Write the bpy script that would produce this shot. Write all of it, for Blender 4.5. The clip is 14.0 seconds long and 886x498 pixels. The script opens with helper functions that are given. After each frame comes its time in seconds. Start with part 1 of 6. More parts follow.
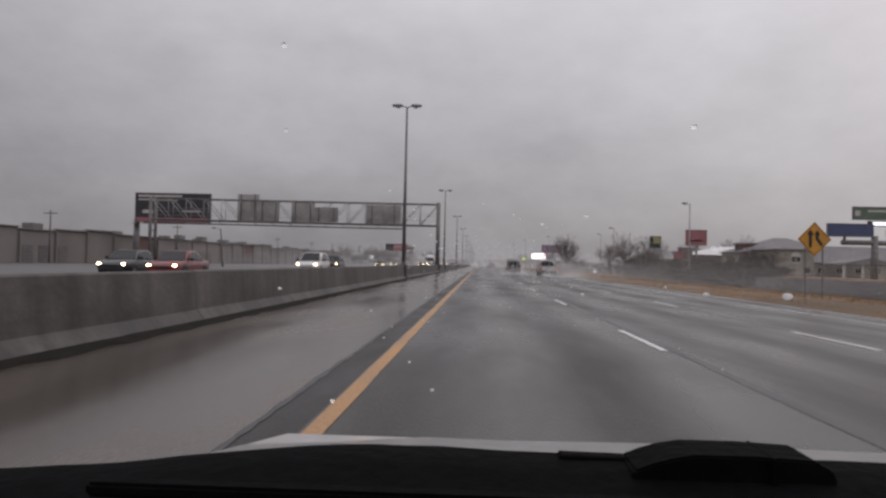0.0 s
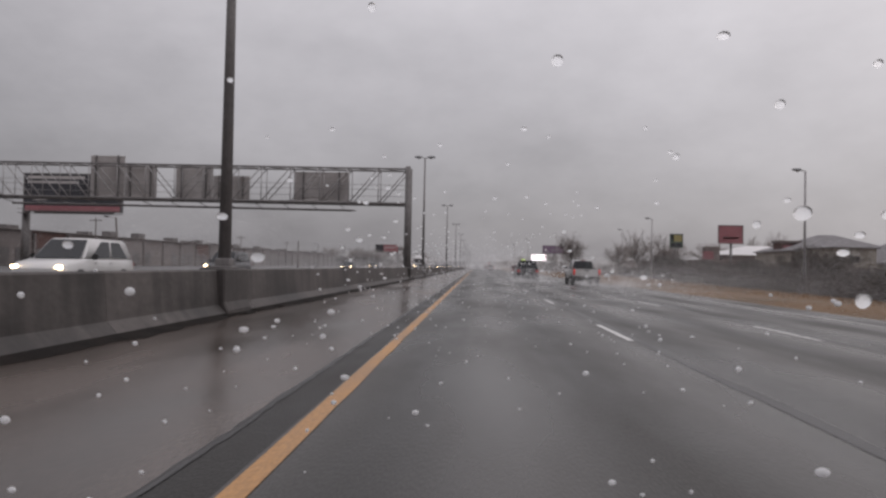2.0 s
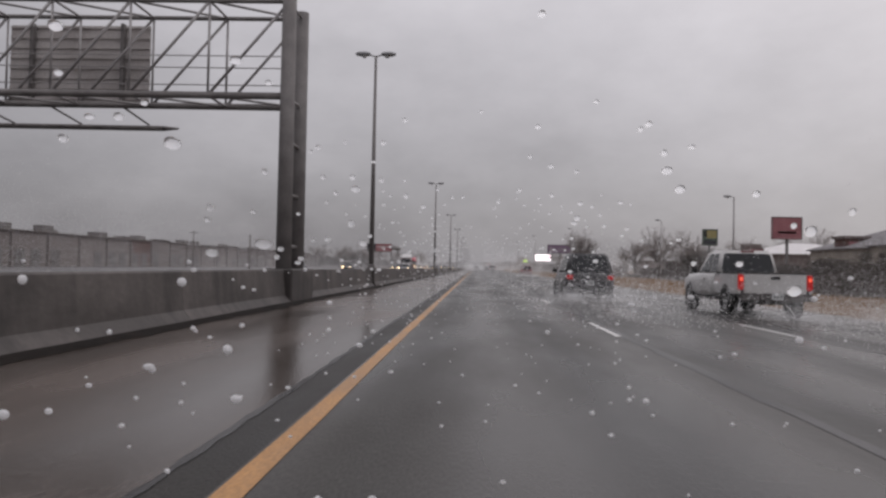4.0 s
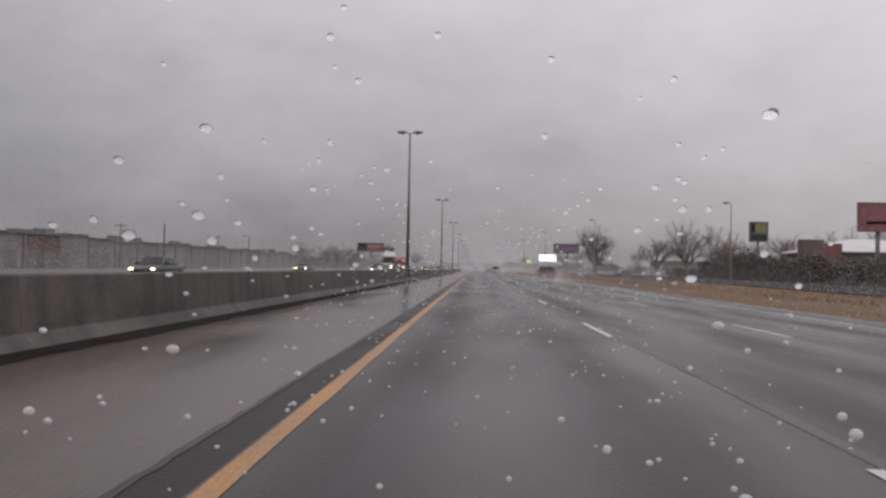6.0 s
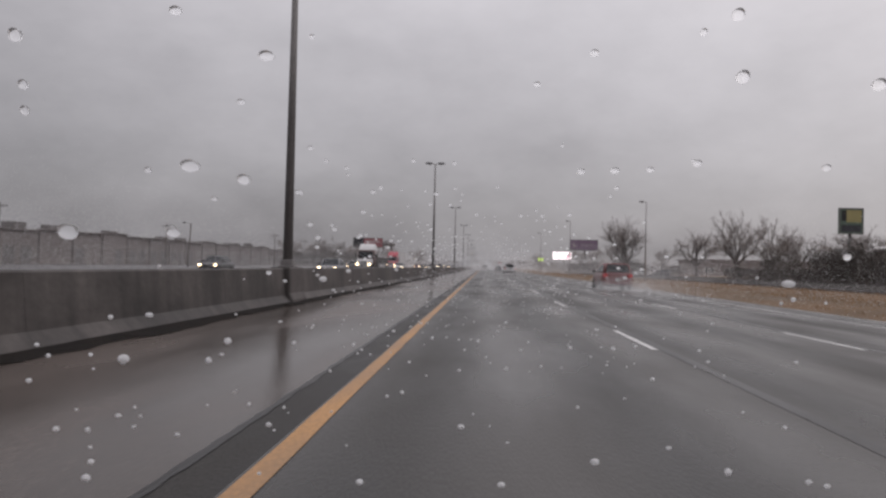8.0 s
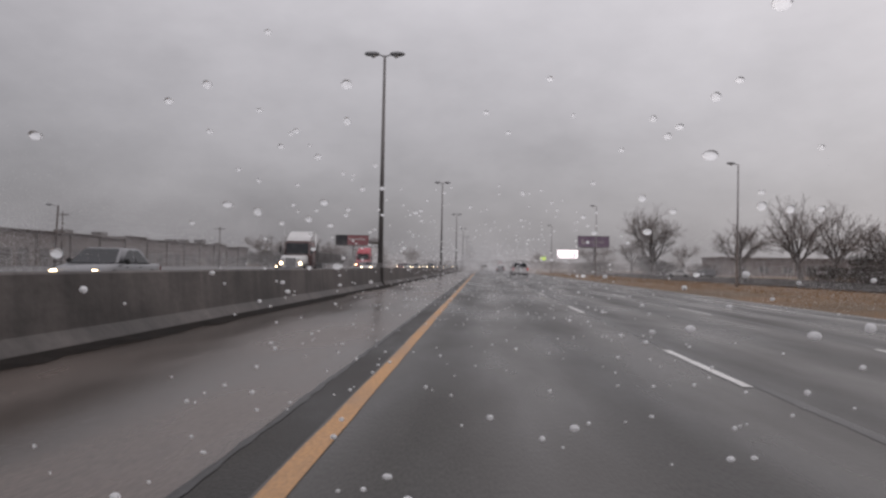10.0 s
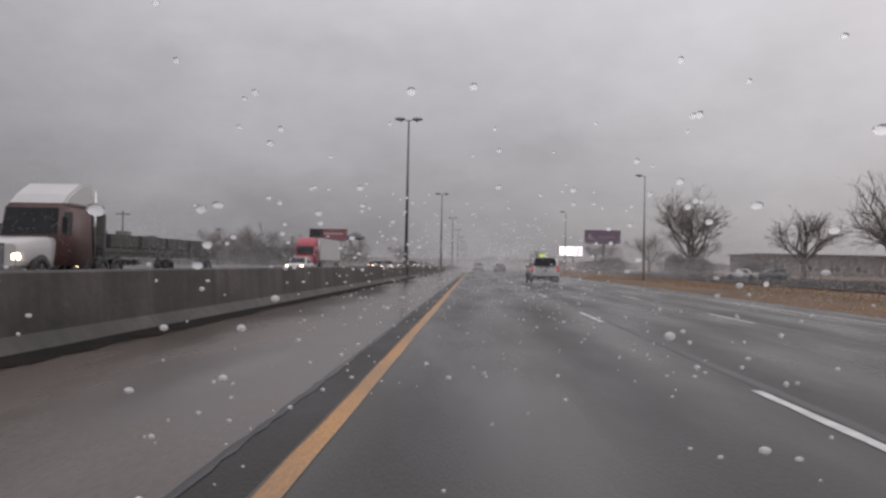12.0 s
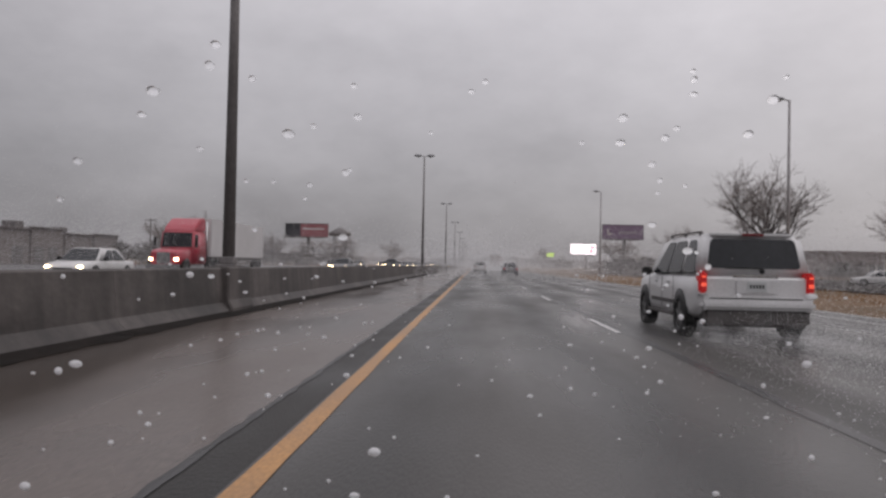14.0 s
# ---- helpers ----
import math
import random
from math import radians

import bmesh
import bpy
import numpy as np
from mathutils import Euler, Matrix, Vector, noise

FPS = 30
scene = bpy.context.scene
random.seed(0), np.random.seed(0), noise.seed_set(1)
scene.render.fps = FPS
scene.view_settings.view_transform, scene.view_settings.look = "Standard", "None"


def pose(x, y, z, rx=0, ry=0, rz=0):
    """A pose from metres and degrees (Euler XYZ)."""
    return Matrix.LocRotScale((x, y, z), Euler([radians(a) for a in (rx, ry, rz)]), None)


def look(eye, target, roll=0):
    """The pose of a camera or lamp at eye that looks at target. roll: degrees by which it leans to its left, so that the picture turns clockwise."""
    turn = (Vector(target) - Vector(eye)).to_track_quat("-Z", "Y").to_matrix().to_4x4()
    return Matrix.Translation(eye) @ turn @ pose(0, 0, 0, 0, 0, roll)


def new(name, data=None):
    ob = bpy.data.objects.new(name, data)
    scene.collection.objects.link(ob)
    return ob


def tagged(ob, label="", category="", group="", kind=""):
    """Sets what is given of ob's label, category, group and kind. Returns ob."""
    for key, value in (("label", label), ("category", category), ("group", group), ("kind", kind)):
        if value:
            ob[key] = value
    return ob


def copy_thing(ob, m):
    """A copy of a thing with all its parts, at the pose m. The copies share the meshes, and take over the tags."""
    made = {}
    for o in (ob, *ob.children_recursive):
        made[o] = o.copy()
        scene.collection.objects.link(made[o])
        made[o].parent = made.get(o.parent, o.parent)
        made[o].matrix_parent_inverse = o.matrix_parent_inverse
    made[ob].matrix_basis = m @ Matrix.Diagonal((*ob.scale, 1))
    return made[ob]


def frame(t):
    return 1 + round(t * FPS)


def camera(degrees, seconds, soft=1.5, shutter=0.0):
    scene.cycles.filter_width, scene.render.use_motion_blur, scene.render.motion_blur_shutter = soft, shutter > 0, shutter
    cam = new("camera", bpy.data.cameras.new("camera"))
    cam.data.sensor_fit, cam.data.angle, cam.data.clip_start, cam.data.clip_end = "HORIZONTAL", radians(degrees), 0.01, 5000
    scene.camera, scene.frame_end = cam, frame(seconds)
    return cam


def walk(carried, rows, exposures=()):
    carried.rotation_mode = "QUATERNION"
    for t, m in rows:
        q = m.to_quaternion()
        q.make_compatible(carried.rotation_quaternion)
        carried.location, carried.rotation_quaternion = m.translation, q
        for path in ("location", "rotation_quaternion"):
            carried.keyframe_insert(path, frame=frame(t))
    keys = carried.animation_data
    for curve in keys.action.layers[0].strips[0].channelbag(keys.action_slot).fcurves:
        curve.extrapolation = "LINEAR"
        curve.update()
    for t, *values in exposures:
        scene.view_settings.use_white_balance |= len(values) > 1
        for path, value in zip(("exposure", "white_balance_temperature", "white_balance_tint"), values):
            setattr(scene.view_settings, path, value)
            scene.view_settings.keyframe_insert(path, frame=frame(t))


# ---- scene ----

# ---- camera: the car's lane runs along +y; x = 0 is the yellow line ----
cam = camera(59.56, 14.0, soft=2.6)
EYE = 1.135
# seconds, x, y, turn to the left, tilt up, lean
PATH = [
    (0.0, 1.073, -10.721, 2.71, 1.09, 1.29),
    (0.5, 1.108, -2.234, 2.55, 1.23, 1.26),
    (1.0, 1.109, 6.497, 2.49, 1.25, 1.31),
    (1.5, 1.144, 16.453, 2.50, 1.21, 1.06),
    (2.0, 1.155, 24.202, 2.46, 1.25, 1.18),
    (2.5, 1.177, 33.248, 2.43, 1.25, 1.14),
    (3.0, 1.174, 42.059, 2.44, 1.29, 1.23),
    (5.5, 1.253, 87.15, 2.41, 1.34, 1.08),
    (6.0, 1.299, 96.375, 2.43, 1.40, 1.10),
    (6.5, 1.322, 106.767, 2.50, 1.42, 1.16),
    (7.0, 1.320, 116.234, 2.74, 1.44, 1.16),
    (7.5, 1.274, 125.303, 3.02, 1.42, 0.87),
    (8.0, 1.162, 135.160, 2.99, 1.24, 1.39),
    (10.5, 0.938, 185.201, 2.76, 1.25, 1.12),
    (11.0, 0.878, 195.263, 2.66, 1.19, 1.18),
    (11.5, 0.923, 205.528, 2.34, 1.17, 1.13),
    (12.0, 0.966, 215.523, 2.31, 1.13, 1.17),
    (12.5, 0.991, 224.723, 2.16, 1.13, 1.12),
    (13.0, 1.068, 234.708, 2.18, 1.18, 1.12),
    (13.5, 1.133, 245.372, 2.32, 1.19, 1.20),
    (14.0, 1.125, 254.735, 2.38, 1.12, 1.15),
]
walk(cam, [(t, pose(x, y, EYE, 90 + tilt, 0, turn) @ pose(0, 0, 0, 0, 0, lean)) for t, x, y, turn, tilt, lean in PATH])

# ---- sky and light: flat grey rain overcast ----
world = bpy.data.worlds.new("overcast")
scene.world = world
world.use_nodes = True
wn, wl = world.node_tree.nodes, world.node_tree.links
wn.clear()


def wnode(kind, **kw):
    n = wn.new(kind)
    for k, v in kw.items():
        n.inputs[k].default_value = v
    return n


w_out = wn.new("ShaderNodeOutputWorld")
w_bg = wn.new("ShaderNodeBackground")
w_sky = wn.new("ShaderNodeTexSky")
w_sky.sky_type = "NISHITA"
w_sky.sun_disc = False
w_sky.sun_elevation = radians(38)
w_sky.sun_rotation = radians(50)
w_sky.air_density, w_sky.dust_density = 1.0, 4.0
w_co = wn.new("ShaderNodeTexCoord")
w_sep = wn.new("ShaderNodeSeparateXYZ")
wl.new(w_co.outputs["Generated"], w_sep.inputs[0])
# the cloud sheet thins towards the right and overhead
w_dot = wn.new("ShaderNodeVectorMath")
w_dot.operation = "DOT_PRODUCT"
w_dot.inputs[1].default_value = (0.24, 0.08, 1.50)
wl.new(w_co.outputs["Generated"], w_dot.inputs[0])
w_map = wn.new("ShaderNodeMapping")
w_map.inputs["Scale"].default_value = (1.4, 1.4, 2.6)
wl.new(w_co.outputs["Generated"], w_map.inputs[0])
w_n1 = wnode("ShaderNodeTexNoise", Scale=1.7, Detail=7.0, Roughness=0.55)
wl.new(w_map.outputs[0], w_n1.inputs["Vector"])
w_n2 = wnode("ShaderNodeTexNoise", Scale=5.5, Detail=6.0, Roughness=0.6)
wl.new(w_map.outputs[0], w_n2.inputs["Vector"])


def wmath(op, a, b):
    n = wn.new("ShaderNodeMath")
    n.operation = op
    for i, v in enumerate((a, b)):
        if isinstance(v, (int, float)):
            n.inputs[i].default_value = v
        else:
            wl.new(v, n.inputs[i])
    return n.outputs[0]


w_a = wmath("MULTIPLY", wmath("SUBTRACT", w_n1.outputs["Fac"], 0.5), 0.6)
w_b = wmath("MULTIPLY", wmath("SUBTRACT", w_n2.outputs["Fac"], 0.5), 0.3)
w_f = wmath("MULTIPLY", wmath("ADD", wmath("ADD", wmath("MULTIPLY", w_dot.outputs["Value"], 1.2), 0.05), wmath("ADD", w_a, w_b)), 0.78)
w_ramp = wn.new("ShaderNodeValToRGB")
w_ramp.color_ramp.elements[0].position, w_ramp.color_ramp.elements[0].color = 0.0, (0.205, 0.197, 0.209, 1)
w_ramp.color_ramp.elements[1].position, w_ramp.color_ramp.elements[1].color = 1.0, (0.852, 0.818, 0.862, 1)
wl.new(w_f, w_ramp.inputs[0])
w_mix = wn.new("ShaderNodeMixRGB")
w_mix.inputs[0].default_value = 0.006
wl.new(w_ramp.outputs[0], w_mix.inputs[1])
wl.new(w_sky.outputs[0], w_mix.inputs[2])
wl.new(w_mix.outputs[0], w_bg.inputs["Color"])
w_bg.inputs["Strength"].default_value = 1.0
wl.new(w_bg.outputs[0], w_out.inputs["Surface"])

sun = new("sun", bpy.data.lights.new("sun", "SUN"))
sun.data.energy, sun.data.angle, sun.data.color = 0.3, radians(70), (1.0, 0.96, 0.92)
sun.matrix_world = look((30, -20, 40), (0, 0, 0))
scene.view_settings.exposure = 0.0

# ---- materials ----


def material(name, colour, rough=0.6, metal=0.0, colour2=None, scale=3.0, grain=40.0, bump=0.0, vary=0.12,
             stretch=(1, 1, 1), emit=None, power=0.0, coat=0.0, rough2=None, spec=0.5, sharp=0.0):
    """Two noises (stains and grain) mix two colours; the grain also drives roughness and relief."""
    m = bpy.data.materials.new(name)
    m.use_nodes = True
    n, l = m.node_tree.nodes, m.node_tree.links
    b = n["Principled BSDF"]
    b.inputs["Metallic"].default_value = metal
    b.inputs["Coat Weight"].default_value = coat
    b.inputs["Specular IOR Level"].default_value = spec
    co = n.new("ShaderNodeTexCoord")
    mp = n.new("ShaderNodeMapping")
    mp.inputs["Scale"].default_value = stretch
    l.new(co.outputs["Object"], mp.inputs[0])
    big = n.new("ShaderNodeTexNoise")
    big.inputs["Scale"].default_value, big.inputs["Detail"].default_value = scale, 5
    l.new(mp.outputs[0], big.inputs["Vector"])
    fine = n.new("ShaderNodeTexNoise")
    fine.inputs["Scale"].default_value, fine.inputs["Detail"].default_value = grain, 4
    l.new(mp.outputs[0], fine.inputs["Vector"])
    c2 = colour2 or tuple(c * (1 - 2.5 * vary) for c in colour)
    ramp = n.new("ShaderNodeValToRGB")
    ramp.color_ramp.elements[0].position, ramp.color_ramp.elements[1].position = 0.35 + sharp, 0.68 - sharp
    ramp.color_ramp.elements[0].color, ramp.color_ramp.elements[1].color = (*c2, 1), (*colour, 1)
    l.new(big.outputs["Fac"], ramp.inputs[0])
    mul = n.new("ShaderNodeMixRGB")
    mul.blend_type = "MULTIPLY"
    mul.inputs[0].default_value = 1.0
    gr = n.new("ShaderNodeMapRange")
    gr.inputs["To Min"].default_value, gr.inputs["To Max"].default_value = 1 - vary * 1.6, 1 + vary * 1.6
    gr.inputs["From Min"].default_value, gr.inputs["From Max"].default_value = 0.25, 0.75
    l.new(fine.outputs["Fac"], gr.inputs["Value"])
    l.new(ramp.outputs[0], mul.inputs[1])
    l.new(gr.outputs[0], mul.inputs[2])
    l.new(mul.outputs[0], b.inputs["Base Color"])
    rr = n.new("ShaderNodeMapRange")
    rr.inputs["From Min"].default_value, rr.inputs["From Max"].default_value = 0.3, 0.7
    rr.inputs["To Min"].default_value, rr.inputs["To Max"].default_value = rough, rough2 if rough2 is not None else min(1, rough + 0.12)
    l.new(big.outputs["Fac"], rr.inputs["Value"])
    l.new(rr.outputs[0], b.inputs["Roughness"])
    if bump:
        bp = n.new("ShaderNodeBump")
        bp.inputs["Strength"].default_value, bp.inputs["Distance"].default_value = bump, 0.02
        l.new(fine.outputs["Fac"], bp.inputs["Height"])
        l.new(bp.outputs[0], b.inputs["Normal"])
    if emit:
        b.inputs["Emission Color"].default_value = (*emit, 1)
        b.inputs["Emission Strength"].default_value = power
    return m


def asphalt_material():
    """Wet lane asphalt: paler wheel tracks with their wet sheen put into the colour, darker strips and joints, puddled
    gloss.
    """
    m = material("wet_asphalt", (0.05, 0.047, 0.0435), 0.16, 0, (0.022, 0.0205, 0.019), 0.6, 60, 0.3, 0.26, (1, 0.2, 1), rough2=0.55, spec=0.17, sharp=0.05)
    n, l = m.node_tree.nodes, m.node_tree.links
    b = n["Principled BSDF"]
    base = b.inputs["Base Color"].links[0].from_socket
    ro = b.inputs["Roughness"].links[0].from_socket
    co = n.new("ShaderNodeTexCoord")
    sep = n.new("ShaderNodeSeparateXYZ")
    l.new(co.outputs["Object"], sep.inputs[0])
    wob = n.new("ShaderNodeTexNoise")
    wob.inputs["Scale"].default_value, wob.inputs["Detail"].default_value = 0.05, 2
    l.new(co.outputs["Object"], wob.inputs["Vector"])

    def op(o, a, c=0.0):
        k = n.new("ShaderNodeMath")
        k.operation = o
        for i, v in enumerate((a, c)):
            if isinstance(v, (int, float)):
                k.inputs[i].default_value = v
            else:
                l.new(v, k.inputs[i])
        return k.outputs[0]

    x = op("ADD", sep.outputs["X"], op("MULTIPLY", op("SUBTRACT", wob.outputs["Fac"], 0.5), 0.7))
    # two tracks in each lane 3.65 m wide, so a wave of half a lane
    wave = op("COSINE", op("MULTIPLY", op("SUBTRACT", x, 1.5), 2 * math.pi / 1.825))
    track = op("MULTIPLY", op("ADD", wave, 1.0), 0.5)
    mixc = n.new("ShaderNodeMixRGB")
    l.new(op("MULTIPLY", track, 0.7), mixc.inputs[0])
    l.new(base, mixc.inputs[1])
    # paler base colour paints the sky's sheen on the wet tracks
    mixc.inputs[2].default_value = (0.096, 0.09, 0.085, 1)
    l.new(mixc.outputs[0], b.inputs["Base Color"])
    l.new(op("SUBTRACT", ro, op("MULTIPLY", track, 0.06)), b.inputs["Roughness"])
    return m


M_ASPHALT = asphalt_material()
M_ASPHALT2 = material("wet_asphalt_edge", (0.043, 0.04, 0.0375), 0.34, 0, (0.024, 0.0225, 0.021), 1.3, 70, 0.5, 0.25, (1, 0.3, 1), rough2=0.6, spec=0.16)
M_LOT = material("wet_lot_asphalt", (0.09, 0.085, 0.084), 0.35, 0, (0.06, 0.056, 0.055), 0.2, 20, 0.2, 0.2, spec=0.25)
M_FRONT = material("dark_lot_asphalt", (0.06, 0.055, 0.052), 0.8, 0, (0.04, 0.036, 0.034), 0.15, 15, 0.3, 0.2, spec=0.08)
M_FOOT_STRIP = material("dark_foot_strip", (0.026, 0.022, 0.02), 0.8, 0, (0.016, 0.014, 0.013), 2.0, 50, 0.6, 0.25, spec=0.1)
M_SEAL = material("bitumen_joint", (0.022, 0.021, 0.021), 0.25, 0, (0.03, 0.028, 0.028), 1.5, 60, 0.2, 0.2, (1, 0.2, 1), spec=0.25)
M_SHOULDER = material("wet_brown_concrete", (0.122, 0.1, 0.089), 0.08, 0, (0.066, 0.054, 0.047), 0.6, 45, 0.1, 0.14, (1, 0.2, 1), rough2=0.34, spec=0.2, sharp=0.07)
M_BARRIER = material("wet_weathered_concrete", (0.098, 0.085, 0.08), 0.55, 0, (0.05, 0.042, 0.039), 1.0, 14, 0.3, 0.1, (1, 0.45, 0.8), sharp=0.08, rough2=0.7)


def streaked(m, amount):
    """Vertical runs of rain dirt over a wall that stands along y."""
    n, l = m.node_tree.nodes, m.node_tree.links
    b = n["Principled BSDF"]
    base = b.inputs["Base Color"].links[0].from_socket
    geo = n.new("ShaderNodeNewGeometry")
    mp = n.new("ShaderNodeMapping")
    mp.inputs["Scale"].default_value = (0.3, 1.0, 0.16)
    l.new(geo.outputs["Position"], mp.inputs[0])
    fine = n.new("ShaderNodeTexNoise")
    fine.inputs["Scale"].default_value, fine.inputs["Detail"].default_value = 2.6, 6
    l.new(mp.outputs[0], fine.inputs["Vector"])
    wide = n.new("ShaderNodeTexNoise")
    wide.inputs["Scale"].default_value, wide.inputs["Detail"].default_value = 0.45, 4
    l.new(mp.outputs[0], wide.inputs["Vector"])
    add = n.new("ShaderNodeMath")
    add.operation = "ADD"
    l.new(fine.outputs["Fac"], add.inputs[0])
    l.new(wide.outputs["Fac"], add.inputs[1])
    rng = n.new("ShaderNodeMapRange")
    rng.inputs["From Min"].default_value, rng.inputs["From Max"].default_value = 0.82, 1.16
    rng.inputs["To Min"].default_value, rng.inputs["To Max"].default_value = 1 - amount, 1 + 0.3 * amount
    l.new(add.outputs[0], rng.inputs["Value"])
    mul = n.new("ShaderNodeMixRGB")
    mul.blend_type = "MULTIPLY"
    mul.inputs[0].default_value = 1.0
    l.new(base, mul.inputs[1])
    l.new(rng.outputs[0], mul.inputs[2])
    l.new(mul.outputs[0], b.inputs["Base Color"])


streaked(M_BARRIER, 0.42)
M_YELLOW = material("yellow_paint", (0.48, 0.245, 0.08), 0.4, 0, (0.33, 0.175, 0.068), 1.5, 50, 0.2, 0.15, (1, 0.3, 1))
M_WHITE = material("white_road_paint", (0.72, 0.71, 0.7), 0.35, 0, (0.5, 0.49, 0.48), 2.5, 50, 0.2, 0.12)
M_STEEL = material("galvanized_steel", (0.4, 0.385, 0.385), 0.5, 0.3, (0.29, 0.275, 0.275), 2.0, 30, 0.05, 0.1)
M_STEEL_DARK = material("weathered_dark_steel", (0.21, 0.197, 0.193), 0.55, 0.25, (0.14, 0.13, 0.128), 2.0, 30, 0.05, 0.12)
M_LAMP = material("lamp_housing_grey", (0.3, 0.3, 0.31), 0.45, 0.3, None, 4, 30, 0, 0.08)
M_LENS = material("lamp_glass", (0.5, 0.5, 0.5), 0.15, 0, None, 4, 30, 0, 0.05)
M_SIGNBACK = material("sign_back_aluminium", (0.56, 0.53, 0.52), 0.5, 0.1, (0.42, 0.39, 0.38), 0.8, 20, 0.03, 0.1)
M_GRASS = material("dry_grass_ground", (0.19, 0.11, 0.055), 0.9, 0, (0.115, 0.078, 0.045), 0.08, 6, 0.6, 0.2)
M_BLADE = material("dry_grass_blades", (0.34, 0.19, 0.08), 0.8, 0, (0.2, 0.12, 0.055), 0.5, 10, 0, 0.2)
M_BARK = material("bare_bark", (0.16, 0.14, 0.132), 0.85, 0, (0.11, 0.096, 0.09), 2, 20, 0.3, 0.15)
# twig colour is lightened to carry the haze of the rain
M_TWIG = material("haze_pale_twigs", (0.3, 0.265, 0.25), 0.9, 0, (0.22, 0.19, 0.18), 2, 20, 0, 0.1)
M_SHRUB = material("winter_shrub_leaf", (0.1, 0.088, 0.08), 0.9, 0, (0.075, 0.066, 0.06), 0.5, 8, 0, 0.12, spec=0.08)

# ---- building helpers ----


def box(bm, cx, cy, cz, sx, sy, sz, m=None):
    """A box by its centre and sizes, turned by the matrix m."""
    vs = []
    for dz in (-0.5, 0.5):
        for dx, dy in ((-0.5, -0.5), (0.5, -0.5), (0.5, 0.5), (-0.5, 0.5)):
            p = Vector((cx + dx * sx, cy + dy * sy, cz + dz * sz))
            vs.append(bm.verts.new(m @ p if m else p))
    for f in ((3, 2, 1, 0), (4, 5, 6, 7), (0, 1, 5, 4), (1, 2, 6, 5), (2, 3, 7, 6), (3, 0, 4, 7)):
        bm.faces.new([vs[i] for i in f])
    return vs


def tube(bm, a, b, r0, r1=None, seg=8, caps=True):
    """A tapered round bar from a to b."""
    a, b = Vector(a), Vector(b)
    r1 = r0 if r1 is None else r1
    d = b - a
    if d.length < 1e-6:
        return
    side = d.cross(Vector((0, 0, 1)))
    side = Vector((1, 0, 0)) if side.length < 1e-5 * d.length else side.normalized()
    up = side.cross(d).normalized()
    rings = []
    for p, r in ((a, r0), (b, r1)):
        rings.append([bm.verts.new(p + (side * math.cos(k * 2 * math.pi / seg) + up * math.sin(k * 2 * math.pi / seg)) * r) for k in range(seg)])
    for k in range(seg):
        f = bm.faces.new((rings[0][k], rings[0][(k + 1) % seg], rings[1][(k + 1) % seg], rings[1][k]))
        f.smooth = seg > 5
    if caps:
        bm.faces.new(rings[0][::-1])
        bm.faces.new(rings[1])


def lathe(bm, profile, seg=20, m=None, closed=False):
    """Turns (radius, height) points round z; m places the result."""
    rings = []
    for r, z in profile:
        ring = []
        for k in range(seg):
            a = 2 * math.pi * k / seg
            p = Vector((r * math.cos(a), r * math.sin(a), z))
            ring.append(bm.verts.new(m @ p if m else p))
        rings.append(ring)
    pairs = list(zip(rings, rings[1:]))
    if closed:
        pairs.append((rings[-1], rings[0]))
    for r0, r1 in pairs:
        for k in range(seg):
            f = bm.faces.new((r0[k], r0[(k + 1) % seg], r1[(k + 1) % seg], r1[k]))
            f.smooth = True
    if not closed:
        bm.faces.new(rings[0][::-1])
        bm.faces.new(rings[-1])


def prism(bm, outline, lo, hi, axis="y", m=None):
    """Extrudes a closed outline of (u, v) points from lo to hi along an axis; (u, v) are the two other axes in order."""
    rows = []
    for h in (lo, hi):
        row = []
        for u, v in outline:
            p = {"x": (h, u, v), "y": (u, h, v), "z": (u, v, h)}[axis]
            p = Vector(p)
            row.append(bm.verts.new(m @ p if m else p))
        rows.append(row)
    k = len(outline)
    for i in range(k):
        bm.faces.new((rows[0][i], rows[0][(i + 1) % k], rows[1][(i + 1) % k], rows[1][i]))
    bm.faces.new(rows[0][::-1])
    bm.faces.new(rows[1])


def finish(bm, bevel=0.0, seg=2):
    bmesh.ops.recalc_face_normals(bm, faces=bm.faces)
    if bevel:
        es = [e for e in bm.edges if len(e.link_faces) == 2 and e.calc_face_angle(0) > 0.5]
        bmesh.ops.bevel(bm, geom=es, offset=bevel, segments=seg, affect="EDGES", clamp_overlap=True)
    return bm


def mesh_of(name, bm, mat):
    me = bpy.data.meshes.new(name)
    bm.to_mesh(me)
    bm.free()
    me.materials.append(mat)
    return me


def part(name, bm, mat, parent=None, label="", at=None):
    """Links a bmesh as one mesh object, under a thing or a part."""
    ob = new(name, mesh_of(name, bm, mat))
    if at is not None:
        ob.matrix_basis = at
    if parent:
        ob.parent = parent
    return tagged(ob, label)


def shared(name, me, parent, m=None, label=""):
    ob = new(name, me)
    if m is not None:
        ob.matrix_basis = m
    ob.parent = parent
    return tagged(ob, label)


def thing(name, label, category, m=None, group="", kind=""):
    ob = new(name)
    ob.empty_display_size = 0.3
    if m is not None:
        ob.matrix_basis = m
    return tagged(ob, label, category, group, kind)


def from_lists(name, verts, faces, mat, parent=None, smooth=False):
    me = bpy.data.meshes.new(name)
    me.from_pydata(verts, [], faces)
    me.materials.append(mat)
    if smooth:
        me.polygons.foreach_set("use_smooth", [True] * len(me.polygons))
    ob = new(name, me)
    if parent:
        ob.parent = parent
    return ob


# ---- road, shoulder, ground ----
LANE = 3.65
FAR = 1500.0
NEAR = -80.0


